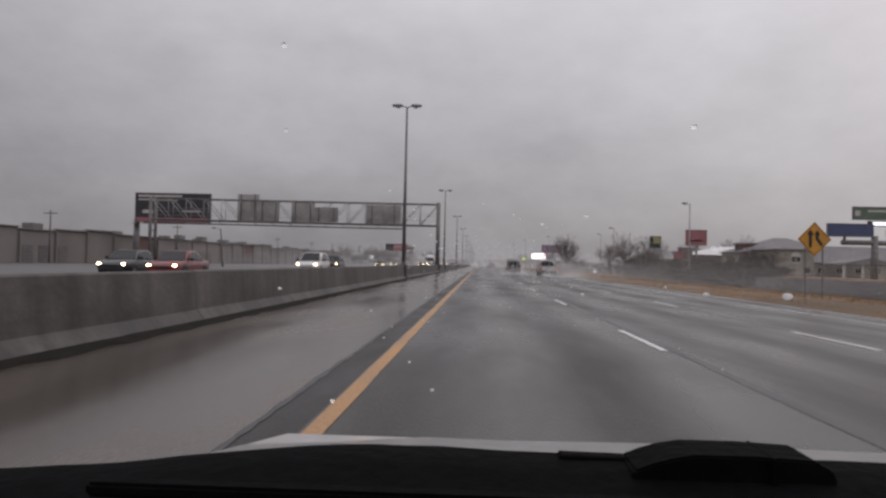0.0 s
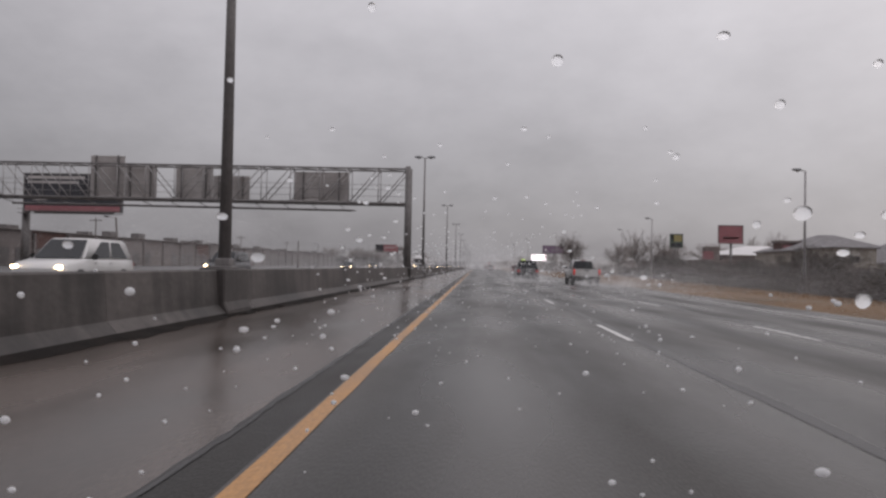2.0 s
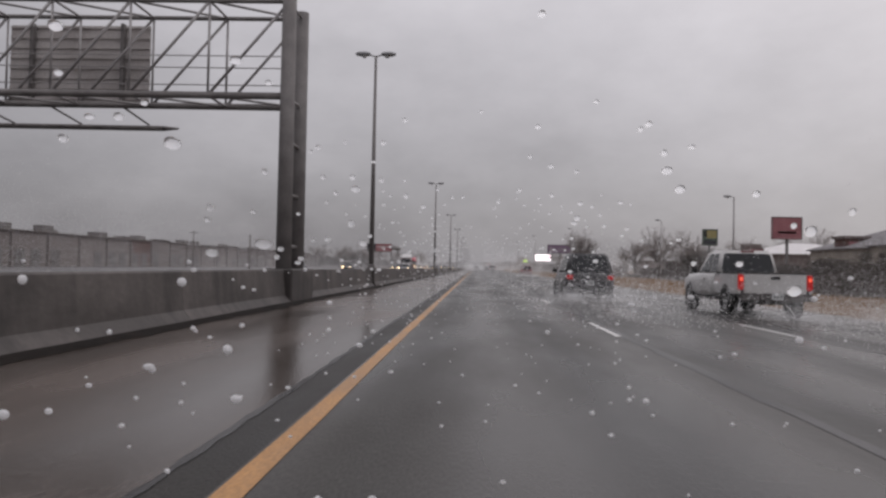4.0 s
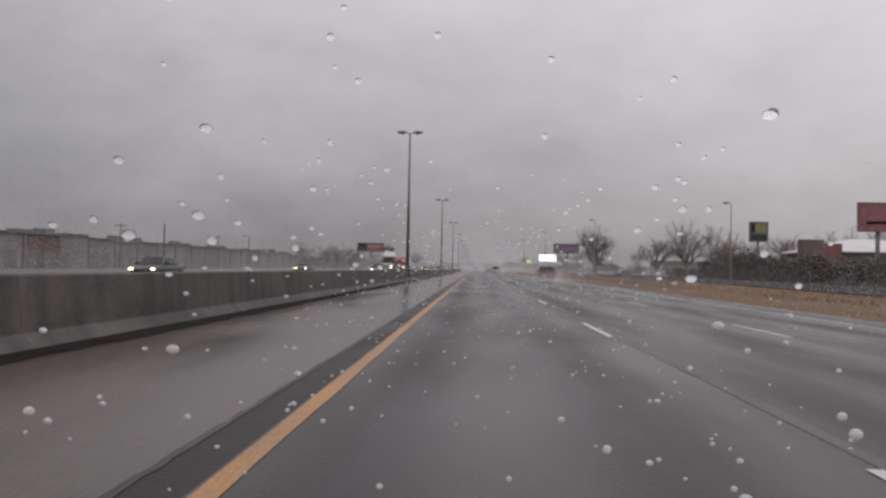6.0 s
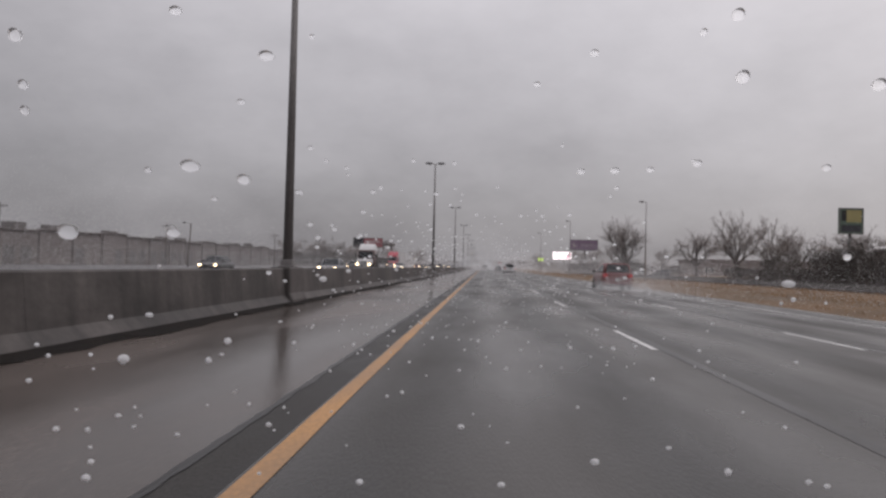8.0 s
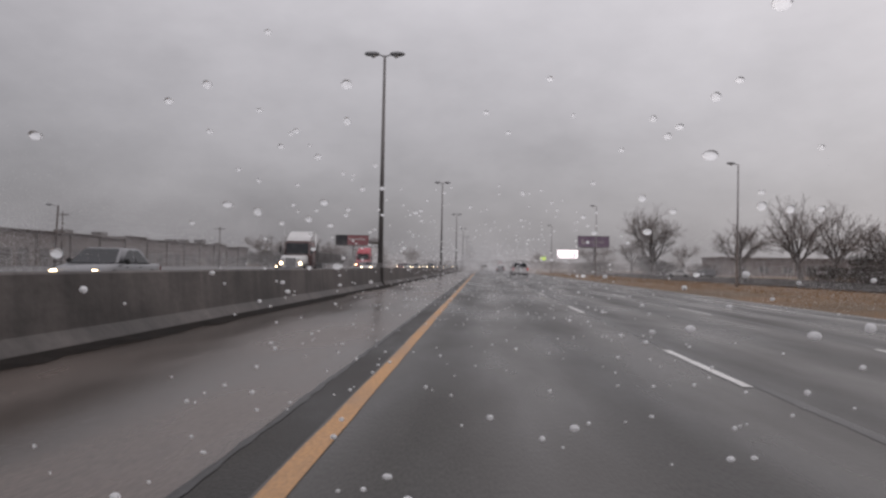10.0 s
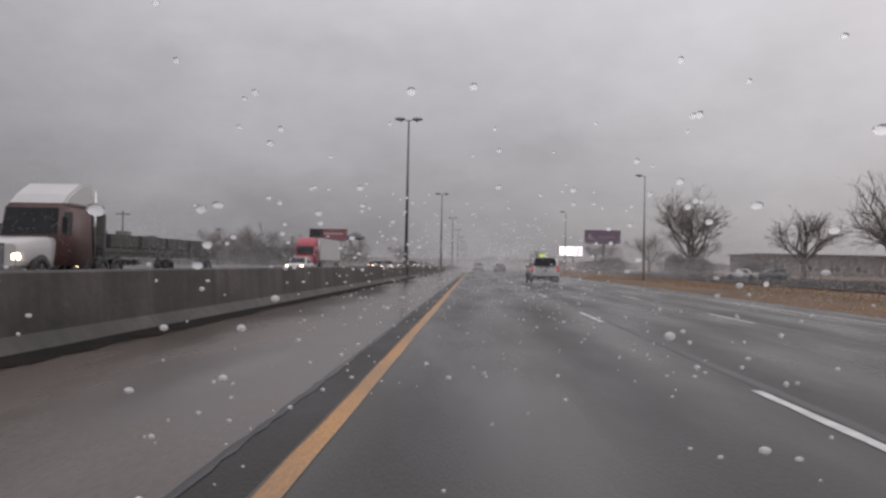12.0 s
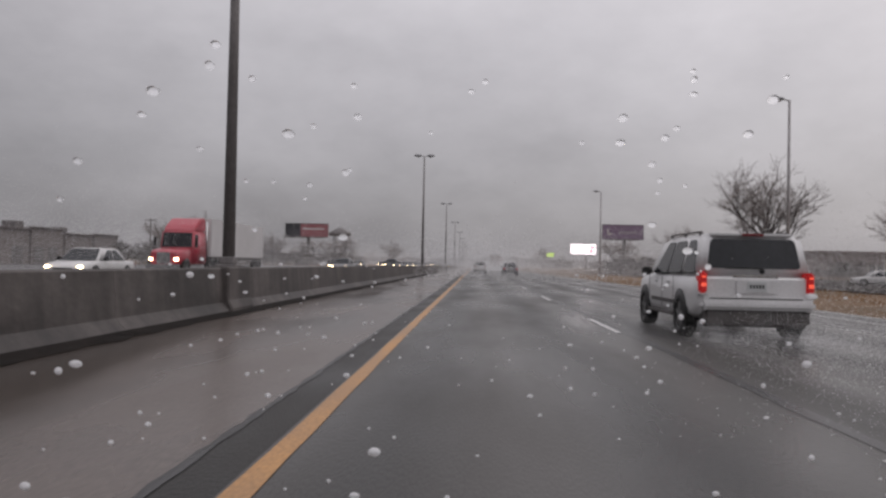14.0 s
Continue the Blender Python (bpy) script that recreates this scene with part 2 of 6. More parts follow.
def fall(x):
    """The road's crossfall to the right of the first lane line."""
    return -0.016 * max(0.0, x - LANE) if x < 12.5 else -0.016 * (12.5 - LANE)


def rise(y):
    """How far the shoulder rises to the foot of the barrier."""
    q = min(1.0, max(0.0, (y + 5) / 50))
    return 0.03 + 0.055 * q * q * (3 - 2 * q)


def strip(name, xs, zs, mat, y0=NEAR, y1=FAR, step=20.0, wobble=0.0, parent=None):
    """A long sheet along the road through the given cross-section; wobble roughens its left edge."""
    rnd = random.Random(name)
    ys = [y0]
    while ys[-1] < y1:
        ys.append(ys[-1] + (step if ys[-1] < 320 else step * 8))
    verts, faces = [], []
    for y in ys:
        for i, (x, z) in enumerate(zip(xs, zs)):
            verts.append((x + (rnd.uniform(-wobble, wobble) if i == 0 else 0), y, z))
    k = len(xs)
    for j in range(len(ys) - 1):
        for i in range(k - 1):
            faces.append((j * k + i, j * k + i + 1, (j + 1) * k + i + 1, (j + 1) * k + i))
    return from_lists(name, verts, faces, mat, parent)


def verge(y):
    """Where the grass strip ends against the frontage road."""
    return float(np.interp(y, [20, 60, 130, 200, 260, 300, 400], [21.5, 21.5, 27.0, 33.0, 30.0, 27.0, 27.0]))


road = tagged(strip("road", [-0.1, LANE, 7.3, 10.95, 12.6], [0, 0, fall(7.3), fall(10.95), fall(12.6)], M_ASPHALT),
              "wet grey asphalt carriageway of three lanes, sheen painted along wheel tracks", "road", kind="structure")
edge = tagged(strip("road_edge", [-0.46, -0.1], [0.004, 0.0], M_ASPHALT2, step=0.25, wobble=0.018, y1=340),
              "dark asphalt lip with a ragged edge along the shoulder", "road edge", kind="structure")
edge_far = tagged(strip("road_edge_far", [-0.46, -0.1], [0.004, 0.0], M_ASPHALT, y0=340, step=20),
                  "dark asphalt lip along the shoulder far ahead", "road edge", kind="structure")
seam = strip("edge_seam", [-0.485, -0.45, -0.42], [0.0025, 0.0075, 0.0085], M_SEAL, step=0.22, y1=340)
rnd = random.Random(61)
for k, vtx in enumerate(seam.data.vertices):
    vtx.co.x += rnd.uniform(-0.014, 0.014) + 0.01 * noise.noise((3, vtx.co.y * 0.6, k % 3))
tagged(seam, "dark ragged silt seam between asphalt and shoulder", "road edge", kind="structure")
shoulder = strip("shoulder", [-3.6, -2.0, -0.4], [0.0, 0.0, -0.004], M_SHOULDER, step=5.0)
for vtx in shoulder.data.vertices:
    vtx.co.z += rise(vtx.co.y) * max(0.0, (-0.4 - vtx.co.x) / 3.2)
tagged(shoulder,
                  "wet brown concrete shoulder beside the median barrier", "road shoulder", kind="structure")
far_road = tagged(strip("road_oncoming", [-26.5, -20.0, -4.1], [-0.02, 0.08, 0.07], M_ASPHALT),
                  "wet asphalt carriageway for oncoming traffic behind the barrier", "road", kind="structure")

lot = tagged(strip("parking_lot", [-66.0, -45.0, -29.0], [-0.1, -0.12, -0.14], M_LOT, y0=20, y1=420),
             "wet grey lot in front of the warehouse", "parking lot", kind="structure")
# service road and lots beyond the verge; the grass strip widens along the way
front = strip("frontage_road", [0.0, 0.3, 0.7, 1.0], [-0.19, -0.19, -0.16, -0.12], M_FRONT, y0=-80, y1=470, step=10)
for vtx in front.data.vertices:
    x0 = verge(vtx.co.y) + 0.8 * noise.noise((vtx.co.y * 0.05, 0, 1))
    vtx.co.x = x0 + (60 - x0) * vtx.co.x
tagged(front, "wet dark frontage road and lots behind the verge", "road", kind="structure")
# the ground is one sheet with the roads lying on it
gv, gf = [], []
gx = [-2500, -600, -150, -60, -26.4, -3.8, 0, 12.5, 14.0, 16, 20, 30, 60, 150, 600, 2500]
gz = [0.6, 0.2, -0.1, -0.25, -0.24, -0.1, -0.1, -0.16, -0.06, -0.08, -0.23, -0.32, -0.2, 0.0, 0.4, 0.6]
gy = [-600, -80, 0, 100, 200, 300, 400, 600, 1000, 2500]
for y in gy:
    for x, z in zip(gx, gz):
        gv.append((x, y, z))
for j in range(len(gy) - 1):
    for i in range(len(gx) - 1):
        a = j * len(gx) + i
        gf.append((a, a + 1, a + 1 + len(gx), a + len(gx)))
ground = tagged(from_lists("ground", gv, gf, M_GRASS), "flat ground with dry brown winter grass", "ground", kind="structure")

# yellow edge line and white lane dashes
yellow = from_lists("yellow_edge_line", [], [], M_YELLOW)
bm = bmesh.new()
rnd = random.Random(4)
y = NEAR
prev = None
while y < 700:
    a = (bm.verts.new((-0.075 + rnd.uniform(-0.006, 0.006), y, 0.005)), bm.verts.new((0.075 + rnd.uniform(-0.006, 0.006), y, 0.005)))
    if prev:
        bm.faces.new((prev[0], prev[1], a[1], a[0]))
    prev = a
    y += 0.8 if y < 300 else 20
bm.to_mesh(yellow.data)
bm.free()
yellow.parent = road
tagged(yellow, "solid worn yellow edge line")

bm = bmesh.new()
rnd = random.Random(8)
left = [(-0.055 + rnd.uniform(-0.008, 0.008), 3.4 * i / 8) for i in range(9)]
right = [(0.055 + rnd.uniform(-0.008, 0.008), 3.4 * i / 8) for i in range(9)]
for i in range(8):
    bm.faces.new([bm.verts.new((*p, 0.006)) for p in (left[i], right[i], right[i + 1], left[i + 1])])
bmesh.ops.remove_doubles(bm, verts=bm.verts, dist=1e-4)
dash_mesh = mesh_of("lane_dash", bm, M_WHITE)
for line, shift in ((LANE, 0.1), (2 * LANE, 1.6)):
    for k in range(-4, 48):
        shared("lane_dash", dash_mesh, road, pose(line, 12.192 * k + shift, fall(line), 0, 0, 0))
bm = bmesh.new()
y = -40
while y < 500:
    bm.faces.new([bm.verts.new(p) for p in ((10.9, y, fall(10.9) + 0.005), (11.0, y, fall(11.0) + 0.005), (11.0, y + 60, fall(11.0) + 0.005), (10.9, y + 60, fall(10.9) + 0.005))])
    y += 60
part("white_edge_line", bm, M_WHITE, road, "solid white edge line")

# dark sealed joints beside the lane lines
for line, x0 in (("joint_seal", LANE + 0.13), ("joint_seal", 2 * LANE + 0.16)):
    j = strip(line, [x0 - 0.06, x0 + 0.08], [fall(x0) + 0.004] * 2, M_SEAL, step=0.7, y1=340)
    rnd = random.Random(x0)
    for vtx in j.data.vertices:
        vtx.co.x += rnd.uniform(-0.02, 0.02) + 0.06 * noise.noise((x0, vtx.co.y * 0.05, 2))
    j.parent = road
    tagged(j, "dark sealed joint")

# ---- median barrier ----
POLE0, PITCH, POLE_X = 39.43, 57.69, -3.85
half = [(0.305, -0.1), (0.305, 0.075), (0.165, 0.235), (0.11, 0.87), (0.085, 0.895)]
outline = [(POLE_X + x, z) for x, z in half] + [(POLE_X - x, z) for x, z in half[::-1]]
barrier = thing("median_barrier", "low weathered concrete safety barrier with a sloped toe, dark and wet", "concrete barrier", kind="structure")
SEG = PITCH / 9
bm = bmesh.new()
prism(bm, outline, 0.0015, SEG - 0.0015)
finish(bm)
seg_mesh = mesh_of("barrier_segment", bm, M_BARRIER)
for k in range(-18, 110):
    shared("barrier_segment", seg_mesh, barrier, pose(0, POLE0 + 1.2 + k * SEG, rise(POLE0 + (k + 0.5) * SEG) + random.Random(k).uniform(-0.003, 0.003)))
# dark uneven strip raised against the foot of the barrier
gutter = strip("gutter", [-3.56, -3.50, -3.40], [0.085, 0.06, 0.004], M_FOOT_STRIP, step=0.6, wobble=0.0, y1=340)
rnd = random.Random(17)
for vtx in gutter.data.vertices:
    vtx.co.z += rise(vtx.co.y) - 0.004
    heap = noise.noise((0, vtx.co.y * 0.16, 5))
    if vtx.co.x > -3.45:
        vtx.co.x += rnd.uniform(-0.07, 0.08) + 0.14 * heap
    elif vtx.co.x > -3.53:
        vtx.co.z += 0.03 * heap + rnd.uniform(-0.008, 0.008)
tagged(gutter, "dark uneven strip along the foot of the barrier", "gutter", kind="structure")
# thickened pedestals under the lamp posts
bm = bmesh.new()
ped = [(0.34, -0.1), (0.34, 0.12), (0.27, 0.28), (0.25, 0.92)]
prism(bm, [(POLE_X + x, z) for x, z in ped] + [(POLE_X - x, z) for x, z in ped[::-1]], -0.75, 0.75)
finish(bm, 0.03, 1)
ped_mesh = mesh_of("pedestal", bm, M_BARRIER)
for k in range(-1, 14):
    shared("pedestal", ped_mesh, barrier, pose(0, POLE0 + k * PITCH, rise(POLE0 + k * PITCH)), "pale thickened block under a lamp post")

# ---- lamp posts ----


M_MAST = material("weathered_grey_mast", (0.24, 0.225, 0.222), 0.55, 0.2, (0.16, 0.148, 0.145), 1.0, 30, 0.05, 0.14, (1, 1, 0.3))


def lamp_head(parent, at):
    """A cobra-head luminaire reaching out along +x."""
    bm = bmesh.new()
    lathe(bm, [(0.05, -0.36), (0.13, -0.3), (0.17, -0.05), (0.15, 0.2), (0.07, 0.36)], 12, at @ pose(0.42, 0, 0.03, 0, 90, 0) @ Matrix.Diagonal((0.75, 1, 1, 1)))
    h = part("lamp_head", bm, M_LAMP, parent)
    bm = bmesh.new()
    lathe(bm, [(0.12, 0.02), (0.13, 0.0), (0.09, -0.06), (0.03, -0.09)], 12, at @ pose(0.36, 0, -0.08))
    part("lens", bm, M_LENS, h, "clouded glass lens")


def twin_lamp_post(m):
    p = thing("lamp_post", "tall dark steel twin-headed lamp post on the median barrier, unlit", "street lamp", m, "median lamp posts")
    bm = bmesh.new()
    tube(bm, (0, 0, 0.88), (0, 0, 11.22), 0.13, 0.06, 12)
    part("mast", bm, M_MAST, p)
    bm = bmesh.new()
    box(bm, 0, 0, 0.94, 0.42, 0.42, 0.05)
    box(bm, 0, 0, 1.04, 0.3, 0.3, 0.14)
    finish(bm, 0.015, 1)
    part("base", bm, M_MAST, p)
    for s in (0, 180):
        bm = bmesh.new()
        r = pose(0, 0, 0, 0, 0, s)
        tube(bm, r @ Vector((0, 0, 11.17)), r @ Vector((0.3, 0, 11.28)), 0.035, 0.03, 8)
        part("arm", bm, M_STEEL_DARK, p)
        lamp_head(p, r @ pose(0.2, 0, 11.28))
    return p


def side_lamp_post(m, height):
    p = thing("lamp_post", "slender grey steel lamp post with one head, unlit", "street lamp", m, "roadside lamp posts")
    bm = bmesh.new()
    tube(bm, (0, 0, 0), (0, 0, height), 0.13, 0.07, 12)
    part("mast", bm, M_STEEL, p)
    bm = bmesh.new()
    box(bm, 0, 0, 0.04, 0.5, 0.5, 0.08)
    finish(bm, 0.02, 1)
    part("base", bm, M_STEEL, p)
    bm = bmesh.new()
    tube(bm, (0, 0, height - 0.05), (-0.35, 0, height + 0.06), 0.045, 0.04, 8)
    part("arm", bm, M_STEEL, p)
    lamp_head(p, pose(-0.25, 0, height + 0.05, 0, 0, 180))
    return p


twin = twin_lamp_post(pose(POLE_X, POLE0, rise(POLE0)))
for k in list(range(-1, 0)) + list(range(1, 13)):
    copy_thing(twin, pose(POLE_X, POLE0 + k * PITCH, rise(POLE0 + k * PITCH)))
for x, y, zt in ((26.9, 86.1, 9.25), (26.4, 136.9, 8.6), (32.6, 192.9, 9.8), (24.1, 246.2, 10.9), (19.55, 301.2, 11.3), (17.5, 357, 11.1)):
    side_lamp_post(pose(x, y, -0.35), zt + 0.3)

# ---- overhead sign gantry, seen from behind ----
M_PANEL_DK = material("billboard_dark", (0.05, 0.05, 0.06), 0.4, 0, (0.03, 0.03, 0.036), 0.4, 10, 0, 0.15)
# this red is greyed and lightened to include haze in the air
M_PANEL_RED = material("hazed_billboard_red", (0.37, 0.15, 0.165), 0.4, 0, (0.29, 0.11, 0.125), 0.3, 10, 0, 0.12)
M_PANEL_PURPLE = material("billboard_purple", (0.25, 0.18, 0.26), 0.4, 0, (0.2, 0.14, 0.21), 0.3, 10, 0, 0.1)
M_PANEL_BLUE = material("sign_blue", (0.075, 0.095, 0.2), 0.35, 0, None, 0.3, 10, 0, 0.1)
M_PANEL_GREEN = material("sign_green", (0.12, 0.17, 0.13), 0.35, 0, None, 0.3, 10, 0, 0.1)
M_PANEL_YELLOW = material("sign_yellow", (0.37, 0.32, 0.14), 0.35, 0, None, 0.3, 10, 0, 0.1)
M_PANEL_WHITE = material("sign_white", (0.62, 0.6, 0.6), 0.35, 0, None, 0.5, 10, 0, 0.06)
M_ORANGE = material("warning_sign_amber", (0.62, 0.3, 0.03), 0.35, 0, (0.5, 0.23, 0.025), 1.5, 20, 0, 0.1)
M_BLACK = material("black_paint", (0.02, 0.02, 0.02), 0.5, 0, None, 3, 20, 0, 0.1)
M_LED = material("led_board", (0.8, 0.78, 0.8), 0.4, 0, None, 0.5, 10, 0, 0.03, emit=(1.0, 0.88, 0.92), power=2.2)
M_LED_RED = material("led_board_red", (0.7, 0.3, 0.35), 0.4, 0, None, 0.5, 10, 0, 0.03, emit=(0.9, 0.25, 0.35), power=1.1)
M_LED_GREEN = material("led_green", (0.5, 0.7, 0.1), 0.4, 0, None, 0.5, 10, 0, 0.03, emit=(0.6, 0.85, 0.12), power=0.9)
M_LED_TEXT = material("led_white_letters", (0.8, 0.8, 0.85), 0.4, 0, None, 0.5, 10, 0, 0.03, emit=(0.9, 0.92, 1.0), power=1.2)


def gantry():
    g = thing("sign_gantry", "steel truss sign gantry over the oncoming road, sign backs towards us", "sign gantry")
    x0, x1, zl, zh = -38.4, -3.9, 5.58, 8.12
    ya, yb = 80.2, 81.7
    rise = 0.30 / 34.3

    def z(zz, x):
        return zz + (x1 - x) * rise * 0.4

    for name, x, big in (("leg", x1, 1), ("leg", x0, 1)):
        for yy in (ya, yb):
            bm = bmesh.new()
            tube(bm, (x, yy, 0.0), (x, yy, z(zh, x) + 0.18), 0.21, 0.19, 14)
            part(name, bm, M_STEEL_DARK, g)
        for zz in (1.6, 3.0, 4.4):
            bm = bmesh.new()
            tube(bm, (x, ya, zz), (x, yb, zz), 0.06, 0.06, 8)
            part("leg_brace", bm, M_STEEL_DARK, g)
        bm = bmesh.new()
        box(bm, x, (ya + yb) / 2, 0.5, 0.75, 2.6, 1.0)
        finish(bm, 0.04, 1)
        part("footing", bm, M_BARRIER, g, "concrete footing")
    for yy in (ya, yb):
        for zz, r in ((zl, 0.095), (zh, 0.062)):
            bm = bmesh.new()
            tube(bm, (x0, yy, z(zz, x0)), (x1, yy, z(zz, x1)), r, r, 10)
            part("chord", bm, M_STEEL_DARK, g)
    bays = 16
    for i in range(bays):
        xa, xb = x0 + (x1 - x0) * i / bays, x0 + (x1 - x0) * (i + 1) / bays
        for yy in (ya, yb):
            bm = bmesh.new()
            tube(bm, (xb, yy, z(zl, xb)), (xb, yy, z(zh, xb)), 0.035, 0.035, 6)
            part("post", bm, M_STEEL, g)
            bm = bmesh.new()
            if i >= bays // 2:
                tube(bm, (xa, yy, z(zl, xa)), (xb, yy, z(zh, xb)), 0.04, 0.04, 6)
            else:
                tube(bm, (xa, yy, z(zh, xa)), (xb, yy, z(zl, xb)), 0.04, 0.04, 6)
            part("diagonal", bm, M_STEEL, g)
        for zz in (zl, zh):
            bm = bmesh.new()
            tube(bm, (xa, ya, z(zz, xa)), (xb, yb, z(zz, xb)), 0.035, 0.035, 6)
            part("lacing_bar", bm, M_STEEL, g)
            bm = bmesh.new()
            tube(bm, (xb, ya, z(zz, xb)), (xb, yb, z(zz, xb)), 0.035, 0.035, 6)
            part("cross_strut", bm, M_STEEL, g)
    # sign panels hang on the far side; only their ribbed backs show
    for xa, xb, za, zb in ((-28.5, -25.8, 5.85, 9.05), (-25.8, -23.3, 5.85, 8.4),
                           (-21.85, -18.95, 5.85, 8.42), (-18.95, -16.1, 5.85, 7.65), (-12.75, -8.5, 5.78, 8.05)):
        bm = bmesh.new()
        box(bm, (xa + xb) / 2, yb + 0.52, (za + zb) / 2, xb - xa - 0.03, 0.03, zb - za)
        panel = part("sign_panel", bm, M_SIGNBACK, g, "bare grey aluminium sign back")
        zz = za + 0.1
        while zz < zb:
            bm = bmesh.new()
            box(bm, (xa + xb) / 2, yb + 0.48, zz, xb - xa - 0.05, 0.045, 0.05)
            part("rib", bm, M_SIGNBACK, panel)
            zz += 0.3
        for f in (0.18, 0.82):
            bm = bmesh.new()
            x = xa + (xb - xa) * f
            box(bm, x, yb + 0.36, (za + zb) / 2, 0.09, 0.2, zb - za)
            part("bracket", bm, M_STEEL_DARK, panel)
    # lighting rail and walkway rails under and behind the signs
    bm = bmesh.new()
    tube(bm, (x0 + 3, yb + 1.9, 5.42), (-8.65, yb + 1.9, 5.27), 0.085, 0.085, 8)
    tube(bm, (-8.65, yb + 1.9, 5.27), (-8.15, yb + 1.9, 5.27), 0.085, 0.03, 8)
    rail = part("lighting_rail", bm, M_STEEL_DARK, g)
    x = x0 + 3.5
    while x < -9.0:
        bm = bmesh.new()
        tube(bm, (x, yb, zl), (x, yb + 1.9, 5.38), 0.03, 0.03, 6)
        part("rail_bracket", bm, M_STEEL_DARK, rail)
        x += 2.15
    for zz in (6.35, 6.85, 7.2):
        bm = bmesh.new()
        tube(bm, (x0, yb + 0.2, zz), (x1, yb + 0.2, zz - 0.1), 0.018, 0.018, 5)
        part("hand_rail", bm, M_STEEL, g)


gantry()

# ---- merge warning sign on the verge ----


def merge_sign():
    s = thing("warning_sign", "amber diamond merge warning sign with black arrows on two posts", "road sign", pose(16.6, 26.0, -0.1, 0, 0, 6))
    bm = bmesh.new()
    h = 0.81
    prism(bm, [(0, 2.76 - h), (h, 2.76), (0, 2.76 + h), (-h, 2.76)], -0.012, 0.012)
    finish(bm, 0.006, 1)
    face = part("plate", bm, M_ORANGE, s)
    bm = bmesh.new()
    o, i = h - 0.05, h - 0.085
    pts = [(0, -1), (1, 0), (0, 1), (-1, 0)]
    for k in range(4):
        a, b = pts[k], pts[(k + 1) % 4]
        bm.faces.new([bm.verts.new((u * q, -0.0165, 2.76 + v * q)) for u, v, q in ((*a, o), (*b, o), (*b, i), (*a, i))])
    part("border", bm, M_BLACK, face)
    # a straight arrow and a second one bending in from the side
    bm = bmesh.new()
    prism(bm, [(-0.28, 2.38), (-0.13, 2.38), (-0.13, 2.96), (-0.03, 2.96), (-0.205, 3.22), (-0.38, 2.96), (-0.28, 2.96)], -0.021, -0.013)
    part("arrow", bm, M_BLACK, face)
    bm = bmesh.new()
    prism(bm, [(0.04, 2.96), (0.19, 2.96), (0.19, 2.82), (0.42, 2.52), (0.31, 2.43), (0.04, 2.76)], -0.021, -0.013)
    prism(bm, [(-0.02, 2.96), (0.29, 2.96), (0.115, 3.2)], -0.021, -0.013)
    part("arrow", bm, M_BLACK, face)
    for x in (-0.42, 0.42):
        bm = bmesh.new()
        box(bm, x, 0.04, 1.35, 0.06, 0.05, 3.1)
        part("post", bm, M_STEEL_DARK, s)


merge_sign()

# ---- billboards and pole signs ----


def billboard(name, label, m, width, height, bottom, mats, post_x=0.0, post_r=0.4, catwalk=True, patches=(), frame_mat=None, lit=()):
    """A panel on one column; mats: face material; patches: (x0, x1, z0, z1, material) in shares of the face."""
    s = thing(name, label, "billboard" if width > 6 else "pole sign", m)
    bm = bmesh.new()
    box(bm, 0, 0.25, bottom + height / 2, width, 0.5, height)
    finish(bm, 0.05, 1)
    body = part("panel", bm, mats, s)
    bm = bmesh.new()
    t = 0.14
    for cx, cz, sx, sz in ((0, bottom + t / 2, width, t), (0, bottom + height - t / 2, width, t),
                           (-width / 2 + t / 2, bottom + height / 2, t, height - 2 * t - 0.01), (width / 2 - t / 2, bottom + height / 2, t, height - 2 * t - 0.01)):
        box(bm, cx, -0.04, cz, sx, 0.08, sz)
    part("frame", bm, frame_mat or M_STEEL_DARK, body)
    for x0, x1, z0, z1, pm in patches:
        bm = bmesh.new()
        box(bm, (x0 + x1 - 1) * width / 2, -0.012, bottom + height * (z0 + z1) / 2, (x1 - x0) * width, 0.03, (z1 - z0) * height)
        part("face_block", bm, pm, body)
    bm = bmesh.new()
    tube(bm, (post_x, 0.5, -0.4), (post_x, 0.5, bottom + 0.3), post_r, post_r * 0.9, 16)
    part("column", bm, M_STEEL_DARK, s)
    if catwalk:
        bm = bmesh.new()
        box(bm, 0, -0.5, bottom - 0.25, width + 0.6, 0.9, 0.06)
        tube(bm, (-width / 2 - 0.3, -0.95, bottom + 0.35), (width / 2 + 0.3, -0.95, bottom + 0.35), 0.03, 0.03, 6)
        part("catwalk", bm, M_STEEL_DARK, s)
        bm = bmesh.new()
        tube(bm, (-width * 0.4, 0.6, bottom - 0.05), (width * 0.4, 0.6, bottom - 0.05), 0.2, 0.2, 8)
        part("crossbeam", bm, M_STEEL_DARK, s)
    return s


# dark board near the gantry, beside the oncoming road
billboard("billboard", "dark billboard with pale bars and a red foot on a column", pose(-57.3, 133.6, -0.1), 14.6, 5.6, 7.9, M_PANEL_DK, -7.1, 0.6,
          patches=((0.04, 0.62, 0.86, 0.93, M_SIGNBACK), (0.04, 0.56, 0.74, 0.8, M_SIGNBACK), (0.1, 0.24, 0.3, 0.42, M_SIGNBACK),
                   (0.62, 0.86, 0.36, 0.42, M_SIGNBACK), (0.02, 0.98, 0.03, 0.16, M_PANEL_RED)))
